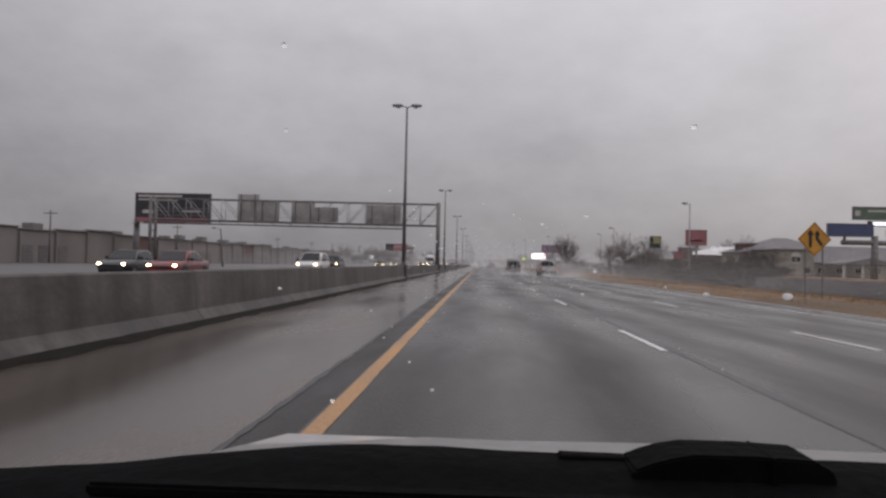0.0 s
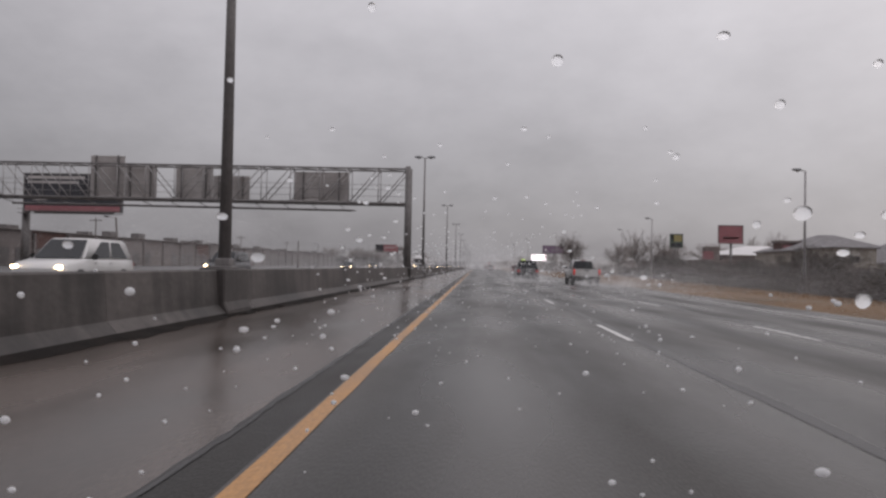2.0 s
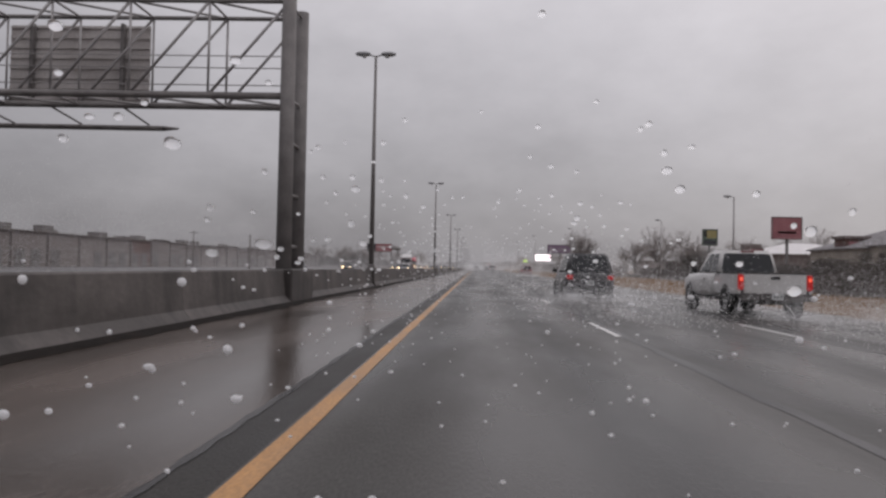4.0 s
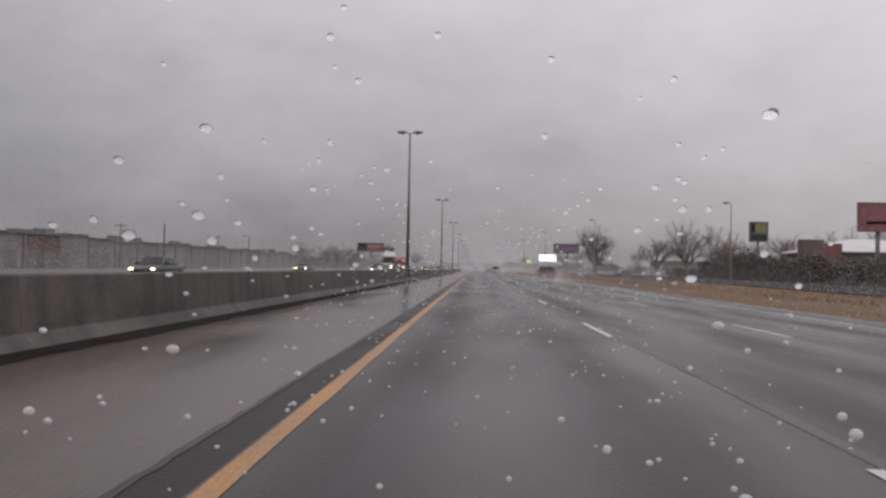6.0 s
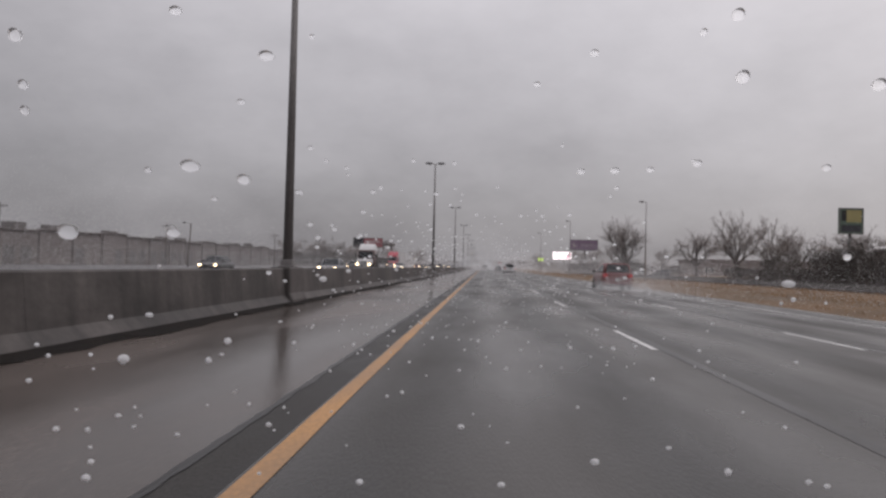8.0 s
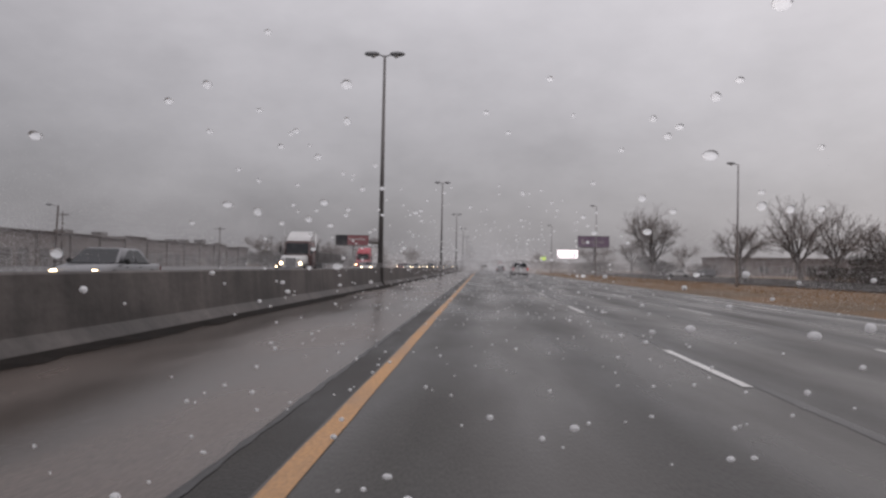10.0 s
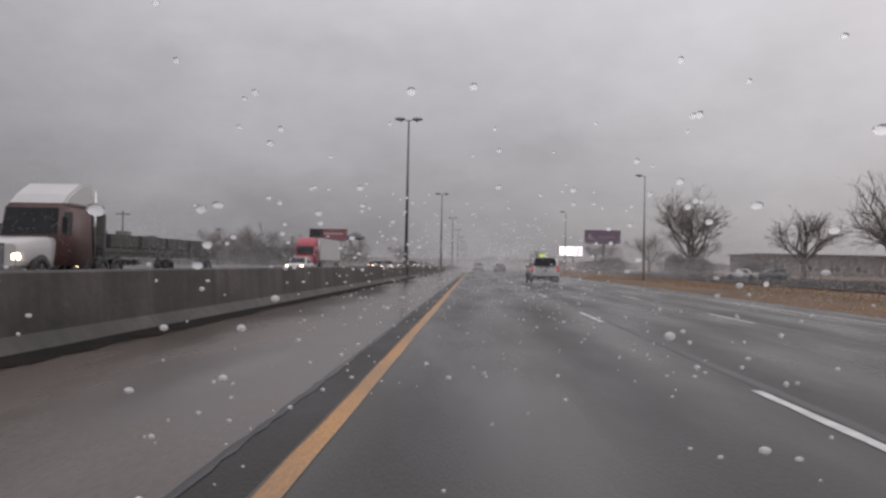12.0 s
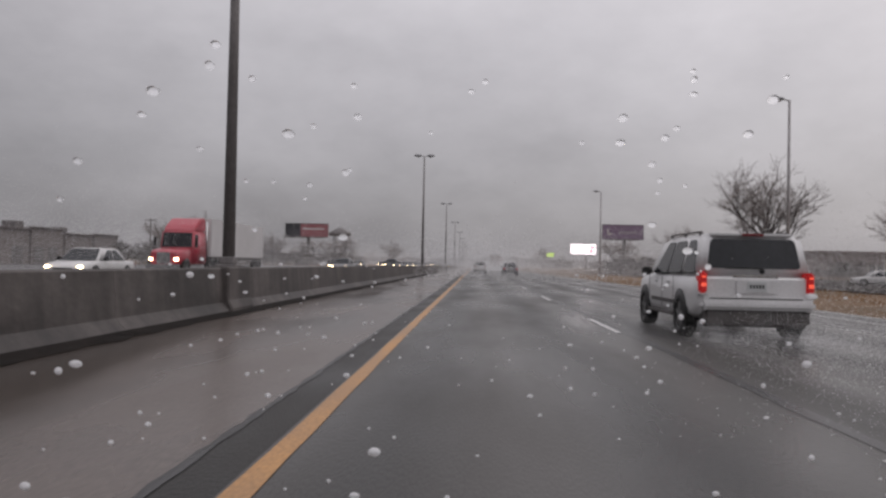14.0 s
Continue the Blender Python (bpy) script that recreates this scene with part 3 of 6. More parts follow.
# far board on the other side of the oncoming road
billboard("billboard", "billboard with dark and red-pink halves on a steel column", pose(-55.4, 512, 0), 14.6, 4.6, 9.3, M_PANEL_RED, 0.5, 0.5,
          patches=((0.01, 0.36, 0.03, 0.97, M_PANEL_DK), (0.40, 0.9, 0.55, 0.66, M_PANEL_WHITE)))
billboard("billboard", "muted purple billboard with a pale mark on one column", pose(49.2, 509.5, 0), 13.4, 4.9, 10.3, M_PANEL_PURPLE, 0.6, 0.55,
          patches=((0.12, 0.24, 0.3, 0.42, M_SIGNBACK), (0.12, 0.16, 0.42, 0.7, M_SIGNBACK), (0.4, 0.85, 0.42, 0.52, M_STEEL)))
billboard("digital_billboard", "bright white digital billboard with a small red block, lit", pose(45.6, 575, 0), 10.6, 4.4, 6.2, M_LED, 1.0, 0.45,
          patches=((0.74, 0.86, 0.18, 0.5, M_LED_RED), (0.76, 0.95, 0.6, 0.8, M_LED_RED)))
billboard("pole_sign", "small yellow-green lit board on a post", pose(38.4, 640, 0), 3.6, 2.2, 5.6, M_LED_GREEN, 0, 0.2, False)
billboard("pole_sign", "red square shop sign with a pale band on a dark post", pose(65.3, 222.5, -0.2), 6.2, 4.7, 8.4, M_PANEL_RED, 0.2, 0.35, False,
          patches=((0.1, 0.9, 0.2, 0.42, M_PANEL_RED), (0.2, 0.8, 0.26, 0.36, M_SIGNBACK)))
billboard("pole_sign", "dark red board with haze in its colour, low on its post", pose(62.6, 232, -0.2), 3.0, 2.4, 4.4, M_PANEL_RED, 0.2, 0.25, False)
billboard("pole_sign", "green pole sign with a yellow wedge above the shrubs", pose(64.4, 272, -0.2), 4.1, 4.5, 8.5, M_PANEL_GREEN, 0, 0.3, False,
          patches=((0.3, 0.92, 0.45, 0.92, M_PANEL_YELLOW), (0.1, 0.3, 0.5, 0.9, M_BLACK), (0.1, 0.9, 0.08, 0.35, M_PANEL_DK)))
# cluster at the motel drive
tall = billboard("pole_sign", "tall pole sign with green board, lit strip and small boards", pose(90.0, 161.5, -0.3), 16, 2.9, 13.0, M_PANEL_GREEN, 0, 0.45, False,
                 patches=((0.03, 0.1, 0.3, 0.7, M_SIGNBACK), (0.2, 0.9, 0.6, 0.75, M_SIGNBACK)))
for nm, cx, cz, sx, sz, mt in (("lit_strip", -0.4, 12.2, 9.0, 1.2, M_BLACK), ("letter_bar", -0.8, 12.2, 6.2, 0.75, M_LED_TEXT),
                               ("amber_board", 5.5, 12.0, 4.0, 1.8, M_PANEL_YELLOW), ("white_board", 1.5, 10.2, 5.0, 1.3, M_PANEL_WHITE)):
    bm = bmesh.new()
    box(bm, cx, -0.1 if nm != "letter_bar" else -0.27, cz, sx, 0.3, sz)
    part(nm, bm, mt, tall)
blue = billboard("pole_sign", "long blue board held by a steel bracket beside the motel sign", pose(80.9, 160.2, -0.3), 9.8, 2.9, 9.2, M_PANEL_BLUE, 5.4, 0.75, False,
                 patches=((0.2, 0.8, 0.3, 0.5, M_PANEL_BLUE),))
bm = bmesh.new()
tube(bm, (-1.6, 0.5, 8.0), (12, 0.5, 8.0), 0.55, 0.55, 12)
tube(bm, (-1.0, 0.5, 8.0), (-1.0, 0.5, 9.3), 0.3, 0.3, 10)
part("bracket", bm, M_STEEL_DARK, blue)

# ---- bare winter trees and shrubs ----


def limb(vs, fs, p, d, length, r0, r1, seg, pieces, rnd, bend, lift):
    """One bent tapering branch; returns its points and directions."""
    ring0, path = None, []
    for k in range(pieces + 1):
        rr = r0 + (r1 - r0) * k / pieces
        side = d.cross(Vector((0.31, 0.23, 1))).normalized()
        up = side.cross(d).normalized()
        first = len(vs)
        for a in range(seg):
            an = 2 * math.pi * a / seg
            vs.append(tuple(p + side * (math.cos(an) * rr) + up * (math.sin(an) * rr)))
        if ring0 is not None:
            for a in range(seg):
                fs.append((ring0 + a, ring0 + (a + 1) % seg, first + (a + 1) % seg, first + a))
        ring0 = first
        path.append((p.copy(), d.copy(), rr))
        if k < pieces:
            p = p + d * (length / pieces)
            d = (d + Vector((rnd.uniform(-1, 1), rnd.uniform(-1, 1), rnd.uniform(-0.8, 0.8) + lift)) * bend).normalized()
    return path


def fork(wood, twig, rnd, p, d, length, r, depth):
    """Branches split along their length into ever finer shoots, out to a rounded crown."""
    fine = depth <= 1
    vs, fs = twig if fine else wood
    path = limb(vs, fs, p, d, length, max(r, 0.015), max(r * 0.6, 0.009), 3 if fine else 5 if depth < 4 else 7, 3 if depth > 2 else 2, rnd, 0.3, 0.2)
    if depth == 0:
        return
    kids = {5: 3, 4: 3, 3: 4, 2: 4, 1: 5}.get(depth, 3)
    for k in range(kids):
        share = 1.0 if k == 0 else rnd.uniform(0.35, 1.0)
        q, qd, qr = path[min(len(path) - 1, max(1, round(share * (len(path) - 1))))]
        out = Vector((rnd.gauss(0, 1), rnd.gauss(0, 1), rnd.gauss(0.15, 0.7))).normalized()
        nd = (qd + out * (0.35 if k == 0 else rnd.uniform(0.6, 1.0))).normalized()
        fork(wood, twig, rnd, q, nd, length * (rnd.uniform(0.68, 0.82) if k == 0 else rnd.uniform(0.5, 0.75)), qr * (0.97 if k == 0 else 0.7), depth - 1)


def tree(name, label, m, height, seed, depth=5, limbs=6, lean=(0, 0), wide=1.0):
    t = thing(name, label, "tree", m)
    rnd = random.Random(seed)
    wood, twig = ([], []), ([], [])
    r = height * 0.023
    path = limb(*wood, Vector((0, 0, -0.3)), Vector((lean[0], lean[1], 1)).normalized(), height * 0.24, r * 1.35, r, 9, 4, rnd, 0.05, 0.3)
    for k in range(limbs):
        an = 2 * math.pi * k / limbs + rnd.uniform(-0.4, 0.4)
        tip = rnd.uniform(0.2, 0.95) if k else 0.1
        d = Vector((math.cos(an) * tip, math.sin(an) * tip, 1)).normalized()
        q = path[-1 if k < 4 else -2][0]
        fork(wood, twig, rnd, q, d, height * 0.26 * rnd.uniform(0.85, 1.15), r * rnd.uniform(0.5, 0.72), depth)
    sc = height / max(q[2] for q in twig[0])

    def dome(a, b, c):
        """Shoots that reach past a rounded crown are held back towards it."""
        p = Vector((a * sc * wide - lean[0] * height * 0.3, b * sc * wide, c * sc - height * 0.56))
        reach = Vector((p.x / (0.45 * height * wide), p.y / (0.45 * height * wide), p.z / (0.44 * height))).length
        if reach > 1 and c * sc > height * 0.22:
            p *= (1 + 0.22 * (reach - 1)) / reach
        return (p.x + lean[0] * height * 0.3, p.y, p.z + height * 0.56)

    fix = [[dome(*q) for q in part_v] for part_v in (wood[0], twig[0])]
    from_lists("trunk", fix[0], wood[1], M_BARK, t, True)
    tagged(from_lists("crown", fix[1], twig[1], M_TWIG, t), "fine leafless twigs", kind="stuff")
    return t


OAK = "large leafless tree with dark spreading limbs on the verge"
t1 = tree("bare_tree", OAK, pose(43.3, 368.7, 0), 18.4, 3, lean=(0.12, 0), limbs=8, wide=1.28)
t2 = tree("bare_tree", "leafless tree with a forked leaning trunk behind shrubs", pose(67.4, 338.8, 0), 18.2, 11, depth=4, lean=(-0.2, 0), limbs=9, wide=1.15)
t3 = tree("bare_tree", "smaller leafless tree behind dark shrubs", pose(63.5, 365, 0), 14.4, 21, depth=4, limbs=9, wide=1.3)
t4 = tree("bare_tree", "leafless roadside tree with grey twigs, far off", pose(58, 470, -0.1), 14, 41, depth=4, wide=1.3)
t5 = tree("bare_tree", "leafless roadside tree with grey twigs, far off", pose(-54, 406, -0.1), 11.5, 52, depth=4, wide=1.3)
for src, x, y, rz, s in ((t2, 80, 352, 70, 0.95), (t3, 93, 330, 140, 1.0), (t2, 104, 300, 200, 0.9), (t3, 74, 318, 250, 0.85), (t2, 118, 352, 40, 0.9),
                         (t3, 84, 296, 20, 0.8), (t4, 52, 540, 60, 0.9), (t4, 70, 610, 10, 1.1), (t4, 90, 520, 300, 1.0),
                         (t5, -61, 417, 90, 1.0), (t5, -50, 428, 190, 0.9), (t4, -78, 450, 130, 0.85), (t5, -58, 480, 300, 0.9),
                         (t4, -50, 560, 20, 0.9), (t4, -64, 600, 80, 0.9), (t4, -84, 640, 250, 1.0), (t5, -44, 680, 150, 1.3), (t4, 40, 700, 200, 0.9)):
    c = copy_thing(src, pose(x, y, -0.1, 0, 0, rz))
    c.scale = (s, s, s)


def shrub(name, label, m, rx, ry, h, seed, n=3400):
    """A thicket: leaning stems with many small leaf and twig faces in uneven clumps."""
    s = thing(name, label, "shrub", m)
    rnd = random.Random(seed)
    bm = bmesh.new()
    for k in range(40):
        a, q = rnd.uniform(0, 6.28), math.sqrt(rnd.random())
        x, y = math.cos(a) * q * rx * 0.8, math.sin(a) * q * ry * 0.8
        tube(bm, (x, y, -0.1), (x * 1.25 + rnd.uniform(-0.6, 0.6), y * 1.25 + rnd.uniform(-0.6, 0.6), h * rnd.uniform(0.6, 1.12)), 0.05, 0.012, 4, False)
    tagged(part("branchwork", bm, M_BARK, s), kind="stuff")
    v, f = [], []
    clumps = [(rnd.uniform(-0.8, 0.8), rnd.uniform(-0.8, 0.8), rnd.uniform(0.2, 0.85), rnd.uniform(0.22, 0.45)) for _ in range(16)]
    for k in range(n):
        cx, cy, cz, cr = rnd.choice(clumps)
        d = Vector((rnd.gauss(0, 1), rnd.gauss(0, 1), rnd.gauss(0, 1))).normalized() * cr * rnd.uniform(0.5, 1.05)
        p = Vector(((cx + d.x) * rx, (cy + d.y) * ry, max(0.03, (cz + d.z * 0.6)) * h))
        a = Vector((rnd.uniform(-1, 1), rnd.uniform(-1, 1), rnd.uniform(-1, 1))).normalized() * rnd.uniform(0.07, 0.2)
        b = Vector((rnd.uniform(-1, 1), rnd.uniform(-1, 1), rnd.uniform(-1, 1))).normalized() * rnd.uniform(0.04, 0.11)
        i = len(v)
        v += [tuple(p - a), tuple(p + b), tuple(p + a), tuple(p - b)]
        f.append((i, i + 1, i + 2, i + 3))
    tagged(from_lists("foliage", v, f, M_SHRUB, s), kind="stuff")
    return s


SH = "dark evergreen shrub thicket beside the verge"
s1 = shrub("shrub", SH, pose(59, 152, -0.25), 4.6, 4.0, 5.2, 5)
s2 = shrub("shrub", SH, pose(56, 178, -0.25), 5.0, 4.5, 4.4, 6)
s3 = shrub("shrub", SH, pose(50, 205, -0.25), 4.0, 4.0, 4.0, 7)
rnd = random.Random(77)
for k in range(40):
    src = (s1, s2, s3)[k % 3]
    y = 160 + k * 3.5 + rnd.uniform(-3, 3)
    x = 60 - 0.045 * (y - 160) + rnd.uniform(-4, 10)
    c = copy_thing(src, pose(x, y, -0.25, 0, 0, rnd.uniform(0, 360)))
    q = rnd.uniform(0.6, 1.25)
    c.scale = (q, q, q * rnd.uniform(0.5, 1.2))
for k in range(26):
    c = copy_thing((s2, s3, s1)[k % 3], pose(-66 + rnd.uniform(-14, 14), 400 + k * 11 + rnd.uniform(-4, 4), -0.1, 0, 0, rnd.uniform(0, 360)))
    q = rnd.uniform(0.8, 1.4)
    c.scale = (q * 1.3, q * 1.3, q)
for k in range(22):
    c = copy_thing((s2, s3, s1)[k % 3], pose(42 + rnd.uniform(-6, 26), 380 + k * 14, -0.1, 0, 0, rnd.uniform(0, 360)))
    q = rnd.uniform(0.8, 1.2)
    c.scale = (q, q, q * 0.9)

# low dead scrub where the verge meets the frontage road
for k in range(26):
    y = 56 + k * 3.0 + rnd.uniform(-2.5, 2.5)
    c = copy_thing((s3, s1, s2)[k % 3], pose(verge(y) + rnd.uniform(-0.5, 3.0), y, -0.25, 0, 0, rnd.uniform(0, 360)))
    q = rnd.uniform(0.28, 0.42)
    c.scale = (q * 1.3, q * 1.3, q * rnd.uniform(0.8, 1.2))
    c["label"] = "low dead scrub bush at the edge of the verge"
# dry grass on the verge: thin leaning blades
gv, gf = [], []
rnd = random.Random(31)
for k in range(40000):
    y = rnd.uniform(5, 330)
    x = 13.3 + rnd.random() ** 1.3 * (verge(y) - 13.4)
    h = rnd.uniform(0.03, 0.1) * (1.5 if noise.noise((x * 0.25, y * 0.12, 0)) > 0.1 else 0.8)
    a = rnd.uniform(0, 6.28)
    w = rnd.uniform(0.01, 0.03)
    i = len(gv)
    z = -0.2 if x > 20 else -0.1
    gv += [(x - math.cos(a) * w, y - math.sin(a) * w, z - 0.06), (x + math.cos(a) * w, y + math.sin(a) * w, z - 0.06),
           (x + rnd.uniform(-0.12, 0.12), y + rnd.uniform(-0.12, 0.12), z + h)]
    gf.append((i, i + 1, i + 2))
tagged(from_lists("grass", gv, gf, M_BLADE), "dry straw-coloured grass on the verge", "grass", kind="stuff")

# far tree line, a grey band with the rain haze put into its colour
M_DISTANCE = material("haze_grey_trees", (0.2, 0.19, 0.2), 1.0, 0, (0.16, 0.155, 0.165), 0.02, 0.3, 0, 0.06)
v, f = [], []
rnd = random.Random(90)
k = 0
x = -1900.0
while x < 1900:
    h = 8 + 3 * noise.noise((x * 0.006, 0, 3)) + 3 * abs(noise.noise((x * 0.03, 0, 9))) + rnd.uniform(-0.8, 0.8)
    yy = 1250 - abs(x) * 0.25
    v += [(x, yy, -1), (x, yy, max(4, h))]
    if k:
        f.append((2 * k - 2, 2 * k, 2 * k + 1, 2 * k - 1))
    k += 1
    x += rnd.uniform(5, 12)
tagged(from_lists("backdrop", v, f, M_DISTANCE), "far tree line with rain haze painted into its grey", "backdrop", kind="structure")

# ---- buildings ----
M_WALL_BEIGE = material("beige_stucco", (0.36, 0.33, 0.29), 0.85, 0, (0.27, 0.25, 0.22), 0.3, 12, 0.1, 0.1)
M_WALL_GREY = material("grey_tilt_up_wall", (0.23, 0.205, 0.2), 0.85, 0, (0.175, 0.155, 0.15), 0.12, 8, 0.1, 0.1)
M_WALL_BRICK = material("dark_red_brick", (0.15, 0.085, 0.075), 0.85, 0, (0.1, 0.06, 0.055), 0.5, 20, 0.1, 0.12)
M_WALL_BROWN = material("brown_cladding", (0.2, 0.165, 0.155), 0.85, 0, (0.15, 0.125, 0.12), 0.5, 20, 0.1, 0.1)
M_ROOF_GREY = material("grey_shingle_roof", (0.22, 0.21, 0.215), 0.8, 0, (0.17, 0.16, 0.165), 0.4, 14, 0.2, 0.14)
M_ROOF_WHITE = material("white_metal_roof", (0.72, 0.7, 0.7), 0.5, 0, (0.6, 0.58, 0.58), 0.3, 10, 0, 0.06)
M_DARKGLASS = material("dark_window_glass", (0.03, 0.032, 0.036), 0.08, 0, None, 1, 10, 0, 0.1, spec=0.3)
M_DOORDARK = material("dark_dock_door", (0.15, 0.14, 0.14), 0.6, 0, None, 1, 10, 0, 0.12)
M_TRIM = material("pale_trim", (0.6, 0.57, 0.54), 0.7, 0, None, 1, 10, 0, 0.08)


def wall_box(parent, x0, x1, y0, y1, z0, z1, mat, name="wall"):
    bm = bmesh.new()
    box(bm, (x0 + x1) / 2, (y0 + y1) / 2, (z0 + z1) / 2, x1 - x0, y1 - y0, z1 - z0)
    finish(bm, 0.04, 1)
    return part(name, bm, mat, parent)


def hip_roof(parent, x0, x1, y0, y1, z0, z1, mat, over=0.7, inset=None):
    """Hipped roof with an overhang and a thin eave."""
    x0, x1, y0, y1 = x0 - over, x1 + over, y0 - over, y1 + over
    ins = inset if inset is not None else min(x1 - x0, y1 - y0) / 2 - 0.05
    bm = bmesh.new()
    base = [bm.verts.new(p) for p in ((x0, y0, z0), (x1, y0, z0), (x1, y1, z0), (x0, y1, z0))]
    eave = [bm.verts.new(p) for p in ((x0, y0, z0 + 0.25), (x1, y0, z0 + 0.25), (x1, y1, z0 + 0.25), (x0, y1, z0 + 0.25))]
    top = [bm.verts.new(p) for p in ((x0 + ins, y0 + ins, z1), (x1 - ins, y0 + ins, z1), (x1 - ins, y1 - ins, z1), (x0 + ins, y1 - ins, z1))]
    for a, b in ((base, eave), (eave, top)):
        for k in range(4):
            bm.faces.new((a[k], a[(k + 1) % 4], b[(k + 1) % 4], b[k]))
    bm.faces.new(base[::-1])
    bm.faces.new(top)
    bmesh.ops.recalc_face_normals(bm, faces=bm.faces)
    return part("roof", bm, mat, parent)


def window_on(parent, x, y, z, w, h, face="y", arch=False):
    """A framed pane standing a little proud of a wall that faces -y or -x."""
    m = pose(x, y, z) if face == "y" else pose(x, y, z, 0, 0, -90)
    bm = bmesh.new()
    pts = [(-w / 2, 0), (w / 2, 0), (w / 2, h)]
    if arch:
        pts += [(math.cos(a) * w / 2, h + math.sin(a) * w / 2) for a in [math.pi * k / 8 for k in range(1, 8)]]
    pts += [(-w / 2, h)]
    prism(bm, pts, -0.06, 0.05, "y", m)
    fr = part("window", bm, M_TRIM, parent)
    bm = bmesh.new()
    for s in (-1, 1):
        cx = s * w * 0.235
        prism(bm, [(cx - w * 0.2, 0.14), (cx + w * 0.2, 0.14), (cx + w * 0.2, h - 0.06), (cx - w * 0.2, h - 0.06)], -0.085, -0.065, "y", m)
    part("pane", bm, M_DARKGLASS, fr)


def motel():
    b = thing("motel", "beige two-storey motel with grey hipped roofs and an arched gable window", "building")
    main = wall_box(b, 80, 108, 222, 246, -0.5, 6.6, M_WALL_BEIGE)
    hip_roof(b, 80, 108, 222, 246, 6.6, 11.4, M_ROOF_GREY)
    front = wall_box(b, 81.5, 91, 202, 222, -0.5, 7.0, M_WALL_BEIGE)
    hip_roof(b, 81.5, 91, 202, 224, 7.0, 9.0, M_ROOF_GREY, 0.6)
    window_on(front, 86.2, 202, 3.6, 2.6, 1.6, "y", True)
    for x in (83.2, 89.2):
        window_on(front, x, 202, 0.6, 1.5, 1.7)
    for y in (206, 211, 216):
        for z in (0.7, 4.0):
            window_on(front, 81.5, y, z, 1.7, 1.6, "x")
    wing = wall_box(b, 91.5, 140, 206, 220, -0.5, 3.6, M_WALL_BEIGE)
    hip_roof(b, 91.5, 140, 206, 220, 3.6, 8.5, M_ROOF_GREY)
    for k in range(9):
        window_on(wing, 94.5 + k * 5, 206, 0.8, 1.8, 1.6)
    # entrance canopy on pale posts
    bm = bmesh.new()
    prism(bm, [(93, 3.1), (107, 3.1), (107, 3.5), (100, 5.0), (93, 3.5)], 190, 203)
    can = part("canopy", bm, M_ROOF_GREY, b)
    for x in (93.6, 98.2, 101.8, 106.4):
        bm = bmesh.new()
        box(bm, x, 190.6, 1.3, 0.6, 0.6, 3.6)
        finish(bm, 0.04, 1)
        part("post", bm, M_TRIM, can)


def store_tower():
    b = thing("store", "brown brick store with a square entrance tower and a red panel", "building")
    wall_box(b, 80.6, 85.4, 230, 235, -0.5, 9.0, M_WALL_BRICK, "tower")
    wall_box(b, 80.1, 85.9, 229.5, 235.5, 9.0, 9.6, M_WALL_BROWN, "cornice")
    bm = bmesh.new()
    box(bm, 83, 229.94, 7.4, 3.4, 0.12, 1.9)
    part("sign_panel", bm, M_PANEL_RED, b)


def white_roof_house():
    b = thing("restaurant", "brown building with a pale metal hip roof", "building")
    w = wall_box(b, 80, 108, 275, 296, -0.5, 6.4, M_WALL_BROWN)
    hip_roof(b, 80, 108, 275, 296, 6.4, 9.9, M_ROOF_WHITE, 1.0)
    for k in range(5):
        window_on(w, 83 + k * 5.3, 275, 1.4, 2.6, 2.0)
    bm = bmesh.new()
    box(bm, 74, 268, 6.6, 4.4, 3, 4.4)
    finish(bm, 0.06, 1)
    part("rooftop_unit", bm, M_WALL_BROWN, b)
    wall_box(b, 68, 79.4, 266, 284, -0.5, 4.6, M_WALL_BROWN, "annex")


def low_shop():
    b = thing("shop", "low dark flat-roofed shop with a pale fascia", "building")
    w = wall_box(b, 85.5, 165, 448, 475, -0.4, 5.7, M_WALL_BROWN)
    wall_box(b, 84.9, 165.6, 447.4, 475.6, 5.7, 6.3, M_WALL_BROWN, "fascia")
    for k in range(9):
        window_on(w, 91 + k * 8, 448, 0.8, 4.0, 2.2)


